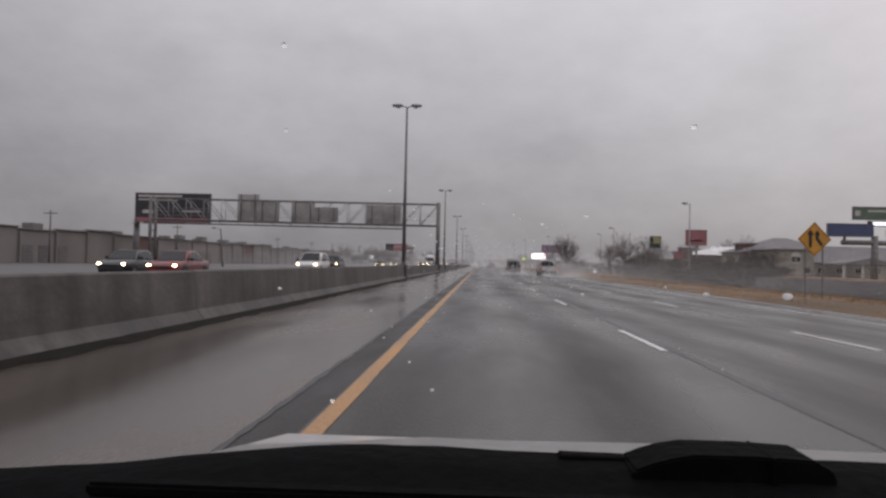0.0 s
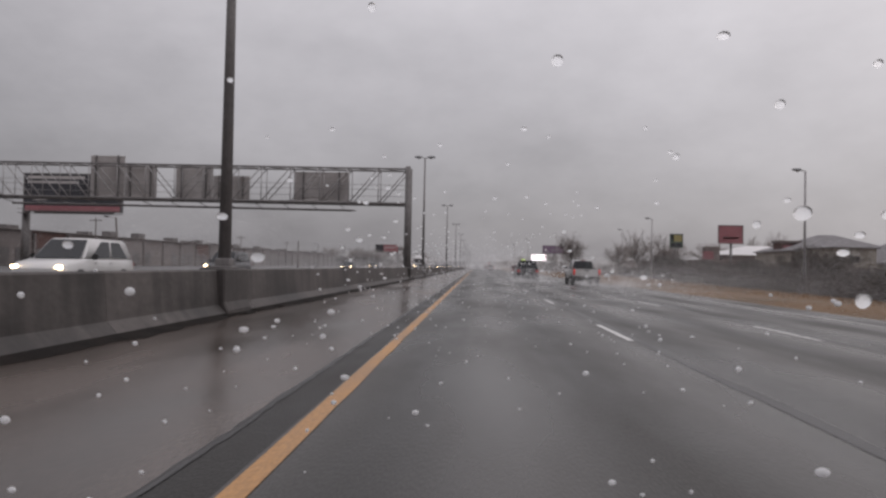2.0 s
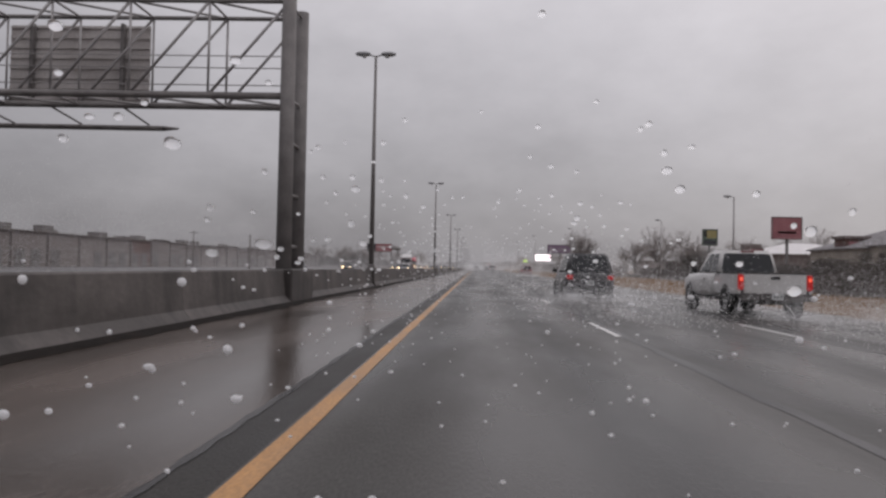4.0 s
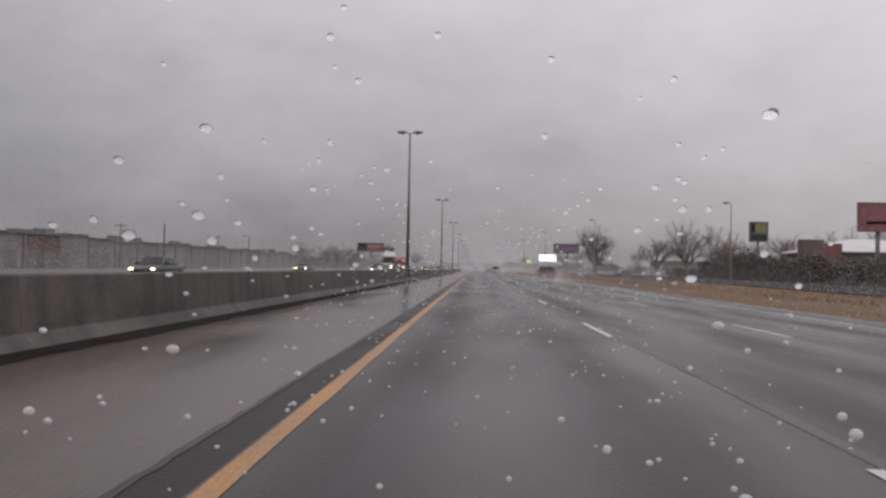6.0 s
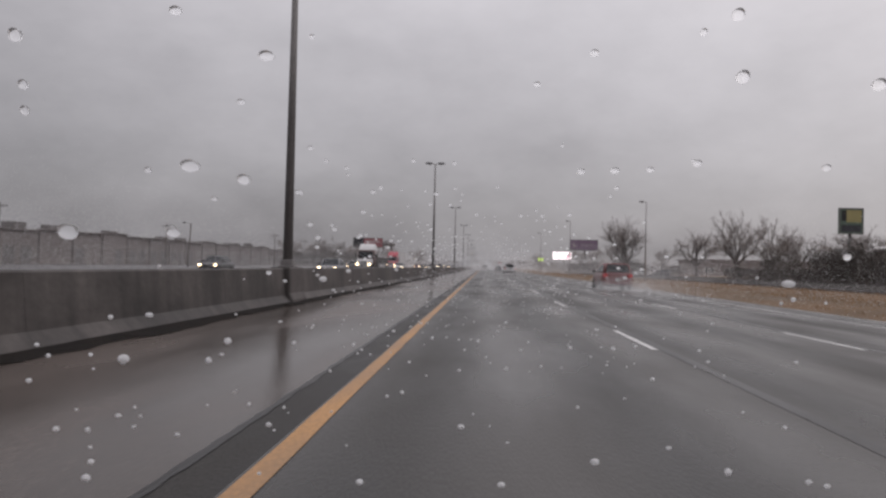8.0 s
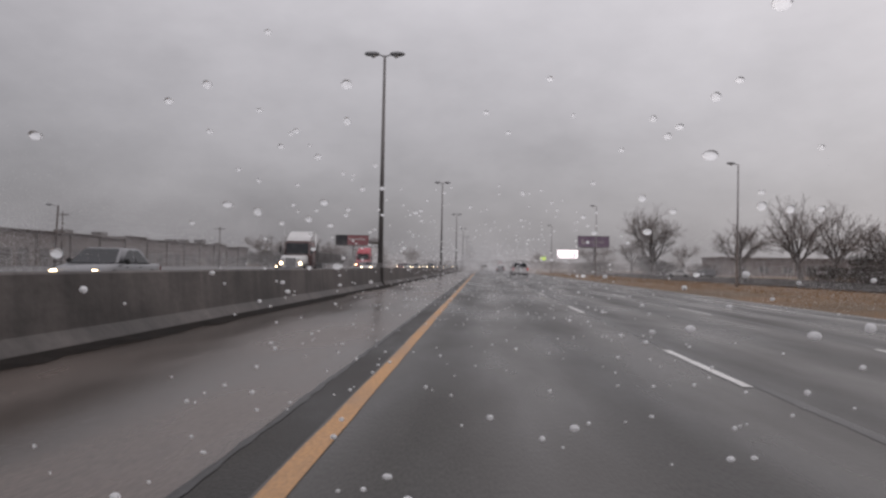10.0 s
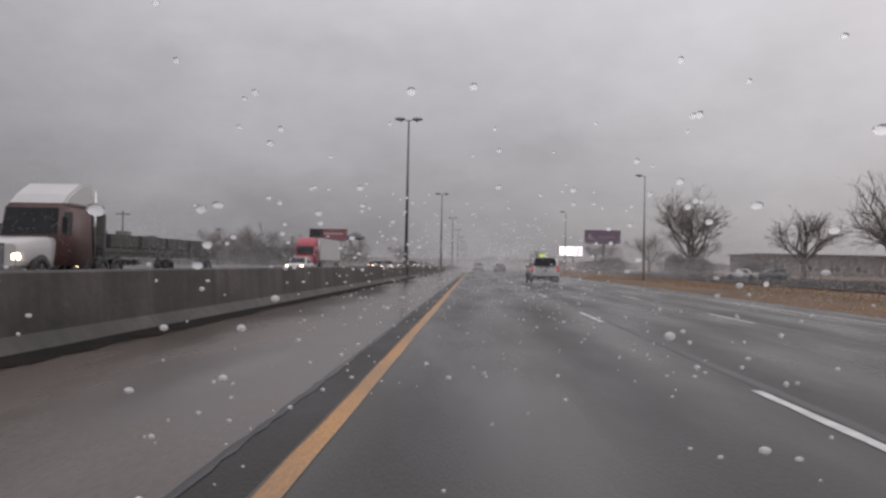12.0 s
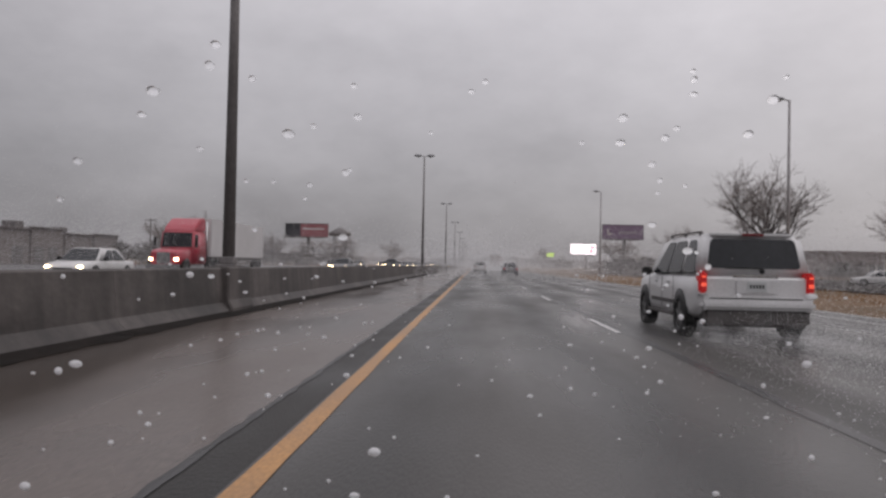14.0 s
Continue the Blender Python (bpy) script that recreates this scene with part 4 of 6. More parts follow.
def warehouse():
    b = thing("warehouse", "long grey flat-roofed warehouse with dark dock doors and rooftop units", "building")
    x = -68.0
    rnd = random.Random(12)
    y = 52.0
    k = 0
    while y < 402:
        top = 5.25 + (0.35 if k % 5 == 2 else 0) - (0.3 if k % 7 == 5 else 0)
        col = M_WALL_BRICK if k in (9, 16) else M_WALL_GREY
        w = wall_box(b, x - 26, x, y, y + 9.9, -0.5, top, col, "wall_bay")
        bm = bmesh.new()
        box(bm, x + 0.12, y + 5, top + 0.08, 0.6, 9.9, 0.16)
        part("coping", bm, M_WALL_GREY if k % 3 else M_WALL_BROWN, w)
        bm = bmesh.new()
        box(bm, x + 0.18, y + 0.3, top / 2 - 0.3, 0.36, 0.5, top)
        part("pilaster", bm, M_WALL_GREY, w)
        for q in (2.6, 6.9):
            if rnd.random() < 0.7:
                bm = bmesh.new()
                box(bm, x + 0.03, y + q, 1.25, 0.1, 2.7, 2.7)
                d = part("dock_door", bm, M_DOORDARK, w)
                bm = bmesh.new()
                for z in (0.6, 1.2, 1.8, 2.3):
                    box(bm, x + 0.09, y + q, z, 0.03, 2.6, 0.05)
                part("slat", bm, M_STEEL_DARK, d)
        if rnd.random() < 0.62:
            bm = bmesh.new()
            ux, uy, uz = rnd.uniform(1.6, 2.6), rnd.uniform(1.8, 3.6), rnd.uniform(0.8, 1.5)
            box(bm, x - rnd.uniform(2.5, 9), y + rnd.uniform(2, 7), top + uz / 2 - 0.02, ux, uy, uz)
            finish(bm, 0.08, 1)
            part("rooftop_unit", bm, M_STEEL_DARK, b)
        y += 10
        k += 1


motel()
store_tower()
white_roof_house()
low_shop()
warehouse()


def utility_pole(m, height, arm=True, lean=0.0, lamp=False):
    p = thing("utility_pole", "thin weathered utility pole", "utility pole", m, "poles beside the oncoming road")
    bm = bmesh.new()
    tube(bm, (0, 0, 0), (lean, 0, height), 0.15, 0.1, 8)
    part("pole", bm, M_BARK, p)
    if arm:
        bm = bmesh.new()
        box(bm, lean * 0.95, 0, height - 0.5, 2.2, 0.12, 0.12)
        part("crossarm", bm, M_BARK, p)
        for x in (-0.9, -0.3, 0.5, 0.95):
            bm = bmesh.new()
            lathe(bm, [(0.03, 0), (0.06, 0.05), (0.05, 0.14), (0.02, 0.18)], 8, pose(lean * 0.95 + x, 0, height - 0.44))
            part("insulator", bm, M_STEEL, p)
    if lamp:
        bm = bmesh.new()
        tube(bm, (lean, 0, height - 0.1), (lean - 0.9, 0, height + 0.1), 0.04, 0.04, 6)
        part("arm", bm, M_STEEL, p)
        lamp_head(p, pose(lean - 0.7, 0, height + 0.1, 0, 0, 180))


for x, y, h, arm, lean, lamp in ((-40.3, 112.5, 6.2, False, -0.5, True), (-37.7, 191.7, 6.2, False, 0, False), (-66, 158, 8.6, True, 0, False), (-66.5, 108, 8.4, True, 0, False),
                                 (-64, 236, 8.5, True, 0, False), (-48, 262, 7.4, False, 0.3, True), (-66, 296, 8.8, True, 0, False), (-52, 330, 8.4, True, 0, False), (-60, 398, 9, True, 0, False)):
    utility_pole(pose(x, y, -0.2), h, arm, lean, lamp)


def roof_stand():
    s = thing("water_tower", "small dark tower on four legs with a pitched cap", "tower", pose(-50, 545, 0))
    for x in (-2.2, 2.2):
        for y in (-2.2, 2.2):
            bm = bmesh.new()
            tube(bm, (x, y, 0), (x * 0.9, y * 0.9, 11), 0.25, 0.2, 8)
            part("leg", bm, M_STEEL_DARK, s)
    bm = bmesh.new()
    lathe(bm, [(4.2, 11), (4.2, 12.2), (1.0, 14.0), (0.2, 14.2)], 8)
    part("cap", bm, M_STEEL_DARK, s)


roof_stand()

# ---- vehicles ----
M_SILVER = material("silver_car_paint", (0.7, 0.695, 0.7), 0.3, 0.15, (0.6, 0.595, 0.595), 0.6, 30, 0, 0.06, coat=0.4)
M_WHITEPAINT = material("white_car_paint", (0.62, 0.61, 0.61), 0.3, 0, (0.5, 0.49, 0.48), 0.6, 30, 0, 0.06, coat=0.4)
M_REDPAINT = material("dark_red_car_paint", (0.16, 0.02, 0.022), 0.3, 0, None, 0.6, 30, 0, 0.06, coat=0.4)
M_REDCAB = material("red_truck_paint", (0.45, 0.05, 0.075), 0.35, 0, None, 0.6, 30, 0, 0.06, coat=0.3)
M_DARKPAINT = material("black_car_paint", (0.03, 0.03, 0.034), 0.3, 0, None, 0.6, 30, 0, 0.08, coat=0.4)
M_GREYPAINT = material("grey_car_paint", (0.17, 0.17, 0.18), 0.3, 0.3, None, 0.6, 30, 0, 0.08, coat=0.4)
M_GRIME = material("road_grime_plastic", (0.075, 0.07, 0.068), 0.7, 0, (0.11, 0.1, 0.097), 2.5, 30, 0.1, 0.15)
M_TYRE = material("wet_tyre_rubber", (0.022, 0.021, 0.021), 0.6, 0, None, 6, 60, 0.2, 0.15)
M_RIM = material("alloy_rim", (0.3, 0.3, 0.3), 0.35, 0.8, None, 4, 30, 0, 0.1)
M_CHROME = material("chrome", (0.6, 0.6, 0.6), 0.12, 1.0, None, 4, 30, 0, 0.04)
M_TAIL = material("tail_light_lit", (0.45, 0.02, 0.02), 0.2, 0, None, 8, 60, 0, 0.05, emit=(1.0, 0.05, 0.06), power=0.12)
M_BRAKE = material("tail_light_bright", (0.6, 0.05, 0.03), 0.2, 0, None, 8, 60, 0, 0.05, emit=(1.0, 0.14, 0.08), power=0.8)
M_TAIL_OFF = material("red_lens_unlit", (0.2, 0.02, 0.025), 0.2, 0, None, 8, 60, 0, 0.05)
M_HEAD = material("headlight_lit", (0.9, 0.85, 0.7), 0.2, 0, None, 8, 60, 0, 0.02, emit=(1.0, 0.74, 0.44), power=12.0)
M_PLATE = material("licence_plate", (0.55, 0.56, 0.56), 0.4, 0, None, 8, 60, 0, 0.05)


def loft(bm, stations):
    """Skins a car body through stations (y, half width, bottom, shoulder)."""
    rings = []
    for y, w, zb, zs in stations:
        h = zs - zb
        prof = [(0.86, 0.0), (0.97, 0.09), (1.0, 0.3), (1.0, 0.62), (0.975, 0.88), (0.9, 1.0)]
        pts = [(w * a, zb + h * b) for a, b in prof]
        ring = [bm.verts.new((x, y, z)) for x, z in pts] + [bm.verts.new((-x, y, z)) for x, z in pts[::-1]]
        rings.append(ring)
    n = len(rings[0])
    for r0, r1 in zip(rings, rings[1:]):
        for k in range(n):
            f = bm.faces.new((r0[k], r0[(k + 1) % n], r1[(k + 1) % n], r1[k]))
            f.smooth = True
    bm.faces.new(rings[0])
    bm.faces.new(rings[-1][::-1])
    bmesh.ops.recalc_face_normals(bm, faces=bm.faces)


class Cabin:
    """A glasshouse: bottom and top rectangles (rear y, front y, half width, z); sides can carry panes."""

    def __init__(self, bottom, top):
        (a0, a1, aw, az), (b0, b1, bw, bz) = bottom, top
        V = Vector
        self.c = {"left": (V((-aw, a0, az)), V((-aw, a1, az)), V((-bw, b0, bz)), V((-bw, b1, bz))),
                  "right": (V((aw, a0, az)), V((aw, a1, az)), V((bw, b0, bz)), V((bw, b1, bz))),
                  "rear": (V((-aw, a0, az)), V((aw, a0, az)), V((-bw, b0, bz)), V((bw, b0, bz))),
                  "front": (V((-aw, a1, az)), V((aw, a1, az)), V((-bw, b1, bz)), V((bw, b1, bz)))}
        self.mid = V((0, (a0 + a1) / 2, (az + bz) / 2))

    def shell(self, bm, bevel=0.07):
        l, r = self.c["left"], self.c["right"]
        q = [bm.verts.new(p) for p in (l[0], r[0], r[1], l[1], l[2], r[2], r[3], l[3])]
        for f in ((0, 1, 2, 3), (4, 5, 6, 7), (0, 1, 5, 4), (1, 2, 6, 5), (2, 3, 7, 6), (3, 0, 4, 7)):
            bm.faces.new([q[i] for i in f])
        finish(bm, bevel, 3)
        for f in bm.faces:
            f.smooth = True

    def pane(self, bm, side, u0, u1, v0, v1, proud=0.008, slant=(0, 0)):
        """A pane between shares of the side's length and height; slant shifts the top corners."""
        a, b, c, d = self.c[side]

        def at(u, v):
            return a.lerp(b, u).lerp(c.lerp(d, u), v)

        n = (b - a).cross(c - a).normalized()
        if n.dot((a + b + c + d) / 4 - self.mid) < 0:
            n = -n
        corners = [at(u0, v0), at(u1, v0), at(u1 + slant[1], v1), at(u0 + slant[0], v1)]
        pts = []
        for k in range(4):
            p, q, s = corners[k], corners[k - 1], corners[(k + 1) % 4]
            q1, s1 = p + (q - p) * min(0.4, 0.08 / (q - p).length), p + (s - p) * min(0.4, 0.08 / (s - p).length)
            for w in (0.0, 0.33, 0.67, 1.0):
                pts.append((q1 * (1 - w) + p * w) * (1 - w) + (p * (1 - w) + s1 * w) * w)
        lo = [bm.verts.new(p - n * 0.02) for p in pts]
        hi = [bm.verts.new(p + n * proud) for p in pts]
        bm.faces.new(lo[::-1])
        bm.faces.new(hi)
        for k in range(len(pts)):
            j = (k + 1) % len(pts)
            bm.faces.new((lo[k], lo[j], hi[j], hi[k]))
        bmesh.ops.recalc_face_normals(bm, faces=bm.faces)


def wheels(car_ob, ys, half, r=0.36, width=0.24, spokes=5, x_in=0.02):
    bm = bmesh.new()
    lathe(bm, [(r * 0.62, -width / 2), (r * 0.9, -width / 2), (r * 0.985, -width * 0.36), (r, -width * 0.15), (r, width * 0.15), (r * 0.985, width * 0.36),
               (r * 0.9, width / 2), (r * 0.62, width / 2)], 28, pose(0, 0, 0, 0, 90, 0), closed=True)
    tyre = mesh_of("wheel", bm, M_TYRE)
    bm = bmesh.new()
    lathe(bm, [(r * 0.62, -0.03), (r * 0.64, 0.03), (r * 0.5, 0.0), (r * 0.12, 0.0), (r * 0.1, 0.03), (0.01, 0.035)], 20, pose(0, 0, 0, 0, 90, 0))
    for k in range(spokes):
        box(bm, 0.02, 0, r * 0.36, 0.03, r * 0.16, r * 0.46, pose(0, 0, 0, 360 * k / spokes, 0, 0))
    rim = mesh_of("rim", bm, M_RIM)
    # black disc laid on the body side imitates the shaded wheel opening
    bm = bmesh.new()
    lathe(bm, [(r * 1.17, -0.02), (r * 1.17, 0.006), (0.02, 0.006)], 28, pose(0, 0, 0, 0, 90, 0))
    arch = mesh_of("arch_shade_disc", bm, M_BLACK)
    for y in ys:
        for s in (-1, 1):
            turn = 0 if s > 0 else 180
            shared("arch_shade_disc", arch, car_ob, pose(s * (half + 0.004), y, r * 1.04, 0, 0, turn))
            w = shared("wheel", tyre, car_ob, pose(s * (half - width / 2 + 0.03), y, r, 0, 0, turn))
            shared("rim", rim, w, pose(width / 2 - 0.05, 0, 0))


def lens(parent, name, mat, cx, cy, cz, sx, sy, sz, label="", bevel=0.02):
    bm = bmesh.new()
    box(bm, cx, cy, cz, sx, sy, sz)
    finish(bm, min(bevel, sx * 0.3, sy * 0.3, sz * 0.3), 2)
    return part(name, bm, mat, parent, label)


def number_plate(parent, y, z, rear=True):
    s = -1 if rear else 1
    p = lens(parent, "number_plate", M_PLATE, 0, y, z, 0.31, 0.02, 0.16, bevel=0.004)
    bm = bmesh.new()
    for k in range(5):
        box(bm, -0.1 + k * 0.05, y + s * 0.0115, z, 0.03, 0.004, 0.06)
    part("plate_bars", bm, M_BLACK, p)


def mirrors(parent, half, y, z):
    for s in (-1, 1):
        lens(parent, "wing_mirror", M_BLACK, s * (half + 0.12), y, z, 0.2, 0.12, 0.17, bevel=0.04)


def big_suv(m):
    c = thing("suv", "silver boxy sport utility vehicle with grimy lower body, tail lights on", "suv", m, "traffic ahead")
    L, W, H = 4.8, 0.985, 1.80
    bm = bmesh.new()
    loft(bm, [(-2.36, 0.86, 0.50, 1.02), (-2.3, 0.95, 0.44, 1.05), (-2.1, W, 0.36, 1.07), (-1.2, W, 0.33, 1.08), (0.9, W, 0.33, 1.08), (1.25, 0.975, 0.34, 1.06),
              (2.0, 0.95, 0.36, 1.0), (2.3, 0.88, 0.4, 0.92), (2.42, 0.72, 0.46, 0.8)])
    part("body", bm, M_SILVER, c)
    cab = Cabin((-2.28, 1.3, 0.945, 1.05), (-2.12, 0.4, 0.815, H - 0.03))
    bm = bmesh.new()
    cab.shell(bm, 0.09)
    roof = part("cabin", bm, M_SILVER, c)
    for name, side, u0, u1, v0, v1, sl in (("rear_window", "rear", 0.085, 0.915, 0.2, 0.88, (0.0, 0.0)), ("windscreen", "front", 0.06, 0.94, 0.06, 0.92, (0, 0)),
                                           ("quarter_window", "left", 0.045, 0.24, 0.1, 0.86, (0.03, -0.0)), ("rear_door_window", "left", 0.29, 0.54, 0.08, 0.86, (0.0, 0.02)),
                                           ("door_window", "left", 0.56, 0.86, 0.06, 0.86, (0.02, -0.1)), ("quarter_window", "right", 0.045, 0.24, 0.1, 0.86, (0.03, 0)),
                                           ("rear_door_window", "right", 0.29, 0.54, 0.08, 0.86, (0.0, 0.02)), ("door_window", "right", 0.56, 0.86, 0.06, 0.86, (0.02, -0.1))):
        bm = bmesh.new()
        cab.pane(bm, side, u0, u1, v0, v1, 0.01, sl)
        part(name, bm, M_DARKGLASS, roof)
    # tail lamps wrap the corners: a bright bulb in a red lens
    for s in (-1, 1):
        t = lens(c, "tail_light", M_TAIL, s * 0.865, -2.285, 0.96, 0.13, 0.24, 0.36, "lit red tail light", 0.03)
        lens(t, "bulb", M_BRAKE, s * 0.865, -2.425, 1.05, 0.07, 0.02, 0.03)
        lens(t, "bulb", M_BRAKE, s * 0.865, -2.425, 0.92, 0.08, 0.02, 0.06)
        lens(t, "reverse_lens", M_PLATE, s * 0.87, -2.3, 0.765, 0.15, 0.26, 0.03, bevel=0.008)
        lens(c, "roof_rail", M_STEEL_DARK, s * 0.72, -0.75, H + 0.015, 0.045, 2.0, 0.03, bevel=0.015)
        for y in (-1.7, -0.75, 0.2):
            lens(c, "rail_foot", M_STEEL_DARK, s * 0.72, y, H - 0.015, 0.045, 0.12, 0.06, bevel=0.01)
        lens(c, "running_board", M_GRIME, s * 1.0, -0.15, 0.36, 0.12, 2.0, 0.06)
        lens(c, "side_moulding", M_GRIME, s * 0.99, -0.2, 0.58, 0.03, 1.9, 0.07, bevel=0.01)
        for y in (-0.55, 0.42):
            lens(c, "door_handle", M_SILVER, s * 0.985, y, 0.93, 0.05, 0.18, 0.035, bevel=0.012)
        for y in (-0.93, -0.1, 0.98):
            lens(c, "door_gap", M_BLACK, s * 0.9865, y, 0.75, 0.006, 0.012, 0.58, bevel=0.001)
        lens(c, "headlight", M_PLATE, s * 0.68, 2.3, 0.78, 0.3, 0.2, 0.16)
    lens(c, "third_brake_light", M_TAIL_OFF, 0, -2.15, 1.755, 0.36, 0.1, 0.045)
    lens(c, "spoiler", M_SILVER, 0, -2.06, 1.76, 1.34, 0.16, 0.045, bevel=0.02)
    lens(c, "chrome_strip", M_CHROME, 0, -2.31, 1.06, 0.74, 0.05, 0.06)
    lens(c, "plate_recess", M_SILVER, 0, -2.372, 0.89, 0.66, 0.03, 0.22)
    number_plate(c, -2.392, 0.90)
    lens(c, "tailgate_gap", M_BLACK, 0, -2.366, 0.70, 1.5, 0.02, 0.014, bevel=0.002)
    lens(c, "bumper", M_SILVER, 0, -2.36, 0.60, 1.84, 0.3, 0.17, bevel=0.05)
    lens(c, "bumper_valance", M_GRIME, 0, -2.28, 0.385, 1.7, 0.34, 0.3, bevel=0.05)
    lens(c, "wiper", M_BLACK, -0.18, -2.265, 1.2, 0.6, 0.03, 0.025, bevel=0.008)
    lens(c, "wiper_pivot", M_BLACK, 0.12, -2.28, 1.15, 0.08, 0.07, 0.08)
    lens(c, "grille", M_BLACK, 0, 2.41, 0.72, 0.9, 0.06, 0.2)
    bm = bmesh.new()
    tube(bm, (0.55, -2.42, 0.34), (0.55, -1.9, 0.34), 0.04, 0.04, 10)
    part("exhaust", bm, M_STEEL, c)
    lens(c, "underbody", M_BLACK, 0, 0, 0.36, 1.6, 4.0, 0.14)
    mirrors(c, 0.93, 0.95, 1.12)
    wheels(c, (-1.42, 1.4), W, 0.375, 0.25)


def pickup(m):
    c = thing("pickup_truck", "white full-size pickup truck with grimy bumper, tail lights on", "pickup truck", m, "traffic ahead")
    W = 0.99
    bm = bmesh.new()
    loft(bm, [(-0.72, W, 0.55, 1.2), (0.9, W, 0.52, 1.2), (1.4, W, 0.52, 1.19), (2.3, 0.97, 0.55, 1.15), (2.75, 0.93, 0.58, 1.08), (2.9, 0.82, 0.62, 0.98)])
    part("body", bm, M_WHITEPAINT, c)
    cab = Cabin((-0.72, 1.45, 0.9, 1.18), (-0.55, 0.6, 0.74, 1.9))
    bm = bmesh.new()
    cab.shell(bm, 0.08)
    roof = part("cabin", bm, M_WHITEPAINT, c)
    for name, side, u0, u1, v0, v1, sl in (("rear_window", "rear", 0.06, 0.94, 0.1, 0.86, (0, 0)), ("windscreen", "front", 0.06, 0.94, 0.06, 0.92, (0, 0)),
                                           ("rear_door_window", "left", 0.06, 0.36, 0.1, 0.85, (0.02, 0.02)), ("door_window", "left", 0.41, 0.84, 0.08, 0.85, (0.02, -0.12)),
                                           ("rear_door_window", "right", 0.06, 0.36, 0.1, 0.85, (0.02, 0.02)), ("door_window", "right", 0.41, 0.84, 0.08, 0.85, (0.02, -0.12))):
        bm = bmesh.new()
        cab.pane(bm, side, u0, u1, v0, v1, 0.01, sl)
        part(name, bm, M_DARKGLASS, roof)
    lens(c, "third_brake_light", M_TAIL_OFF, 0, -0.6, 1.86, 0.4, 0.06, 0.05)
    bed = lens(c, "bed_floor", M_GRIME, 0, -1.75, 0.72, 1.9, 2.0, 0.1)
    for s in (-1, 1):
        lens(bed, "bed_side", M_WHITEPAINT, s * 0.94, -1.75, 0.93, 0.12, 2.06, 0.56, bevel=0.04)
        lens(bed, "bed_rail", M_BLACK, s * 0.94, -1.75, 1.225, 0.13, 2.0, 0.035, bevel=0.012)
        t = lens(c, "tail_light", M_TAIL, s * 0.915, -2.75, 0.98, 0.15, 0.12, 0.42, "lit red tail light", 0.025)
        lens(t, "bulb", M_BRAKE, s * 0.91, -2.815, 1.06, 0.09, 0.02, 0.1)
        lens(c, "door_handle", M_CHROME, s * 0.99, 0.3, 1.02, 0.05, 0.2, 0.04, bevel=0.012)
        lens(c, "running_board", M_GRIME, s * 0.98, 0.35, 0.46, 0.14, 2.0, 0.06)
        lens(c, "headlight", M_PLATE, s * 0.7, 2.82, 0.9, 0.3, 0.14, 0.2)
    gate = lens(c, "tailgate", M_WHITEPAINT, 0, -2.76, 0.945, 1.66, 0.07, 0.54, bevel=0.03)
    lens(gate, "tailgate_handle", M_BLACK, 0, -2.8, 1.1, 0.24, 0.03, 0.08)
    lens(gate, "tailgate_cap", M_BLACK, 0, -2.76, 1.225, 1.64, 0.09, 0.03, bevel=0.01)
    bump = lens(c, "bumper", M_GRIME, 0, -2.86, 0.58, 1.92, 0.2, 0.2, bevel=0.04)
    number_plate(bump, -2.965, 0.6)
    lens(c, "hitch", M_BLACK, 0, -2.85, 0.43, 0.12, 0.3, 0.1)
    lens(c, "underbody", M_BLACK, 0, -0.2, 0.5, 1.3, 5.0, 0.2)
    bm = bmesh.new()
    tube(bm, (-0.85, -1.72, 0.4), (0.85, -1.72, 0.4), 0.07, 0.07, 10)
    part("axle", bm, M_BLACK, c)
    mirrors(c, 0.95, 1.05, 1.28)
    wheels(c, (-1.72, 1.95), W, 0.41, 0.27)


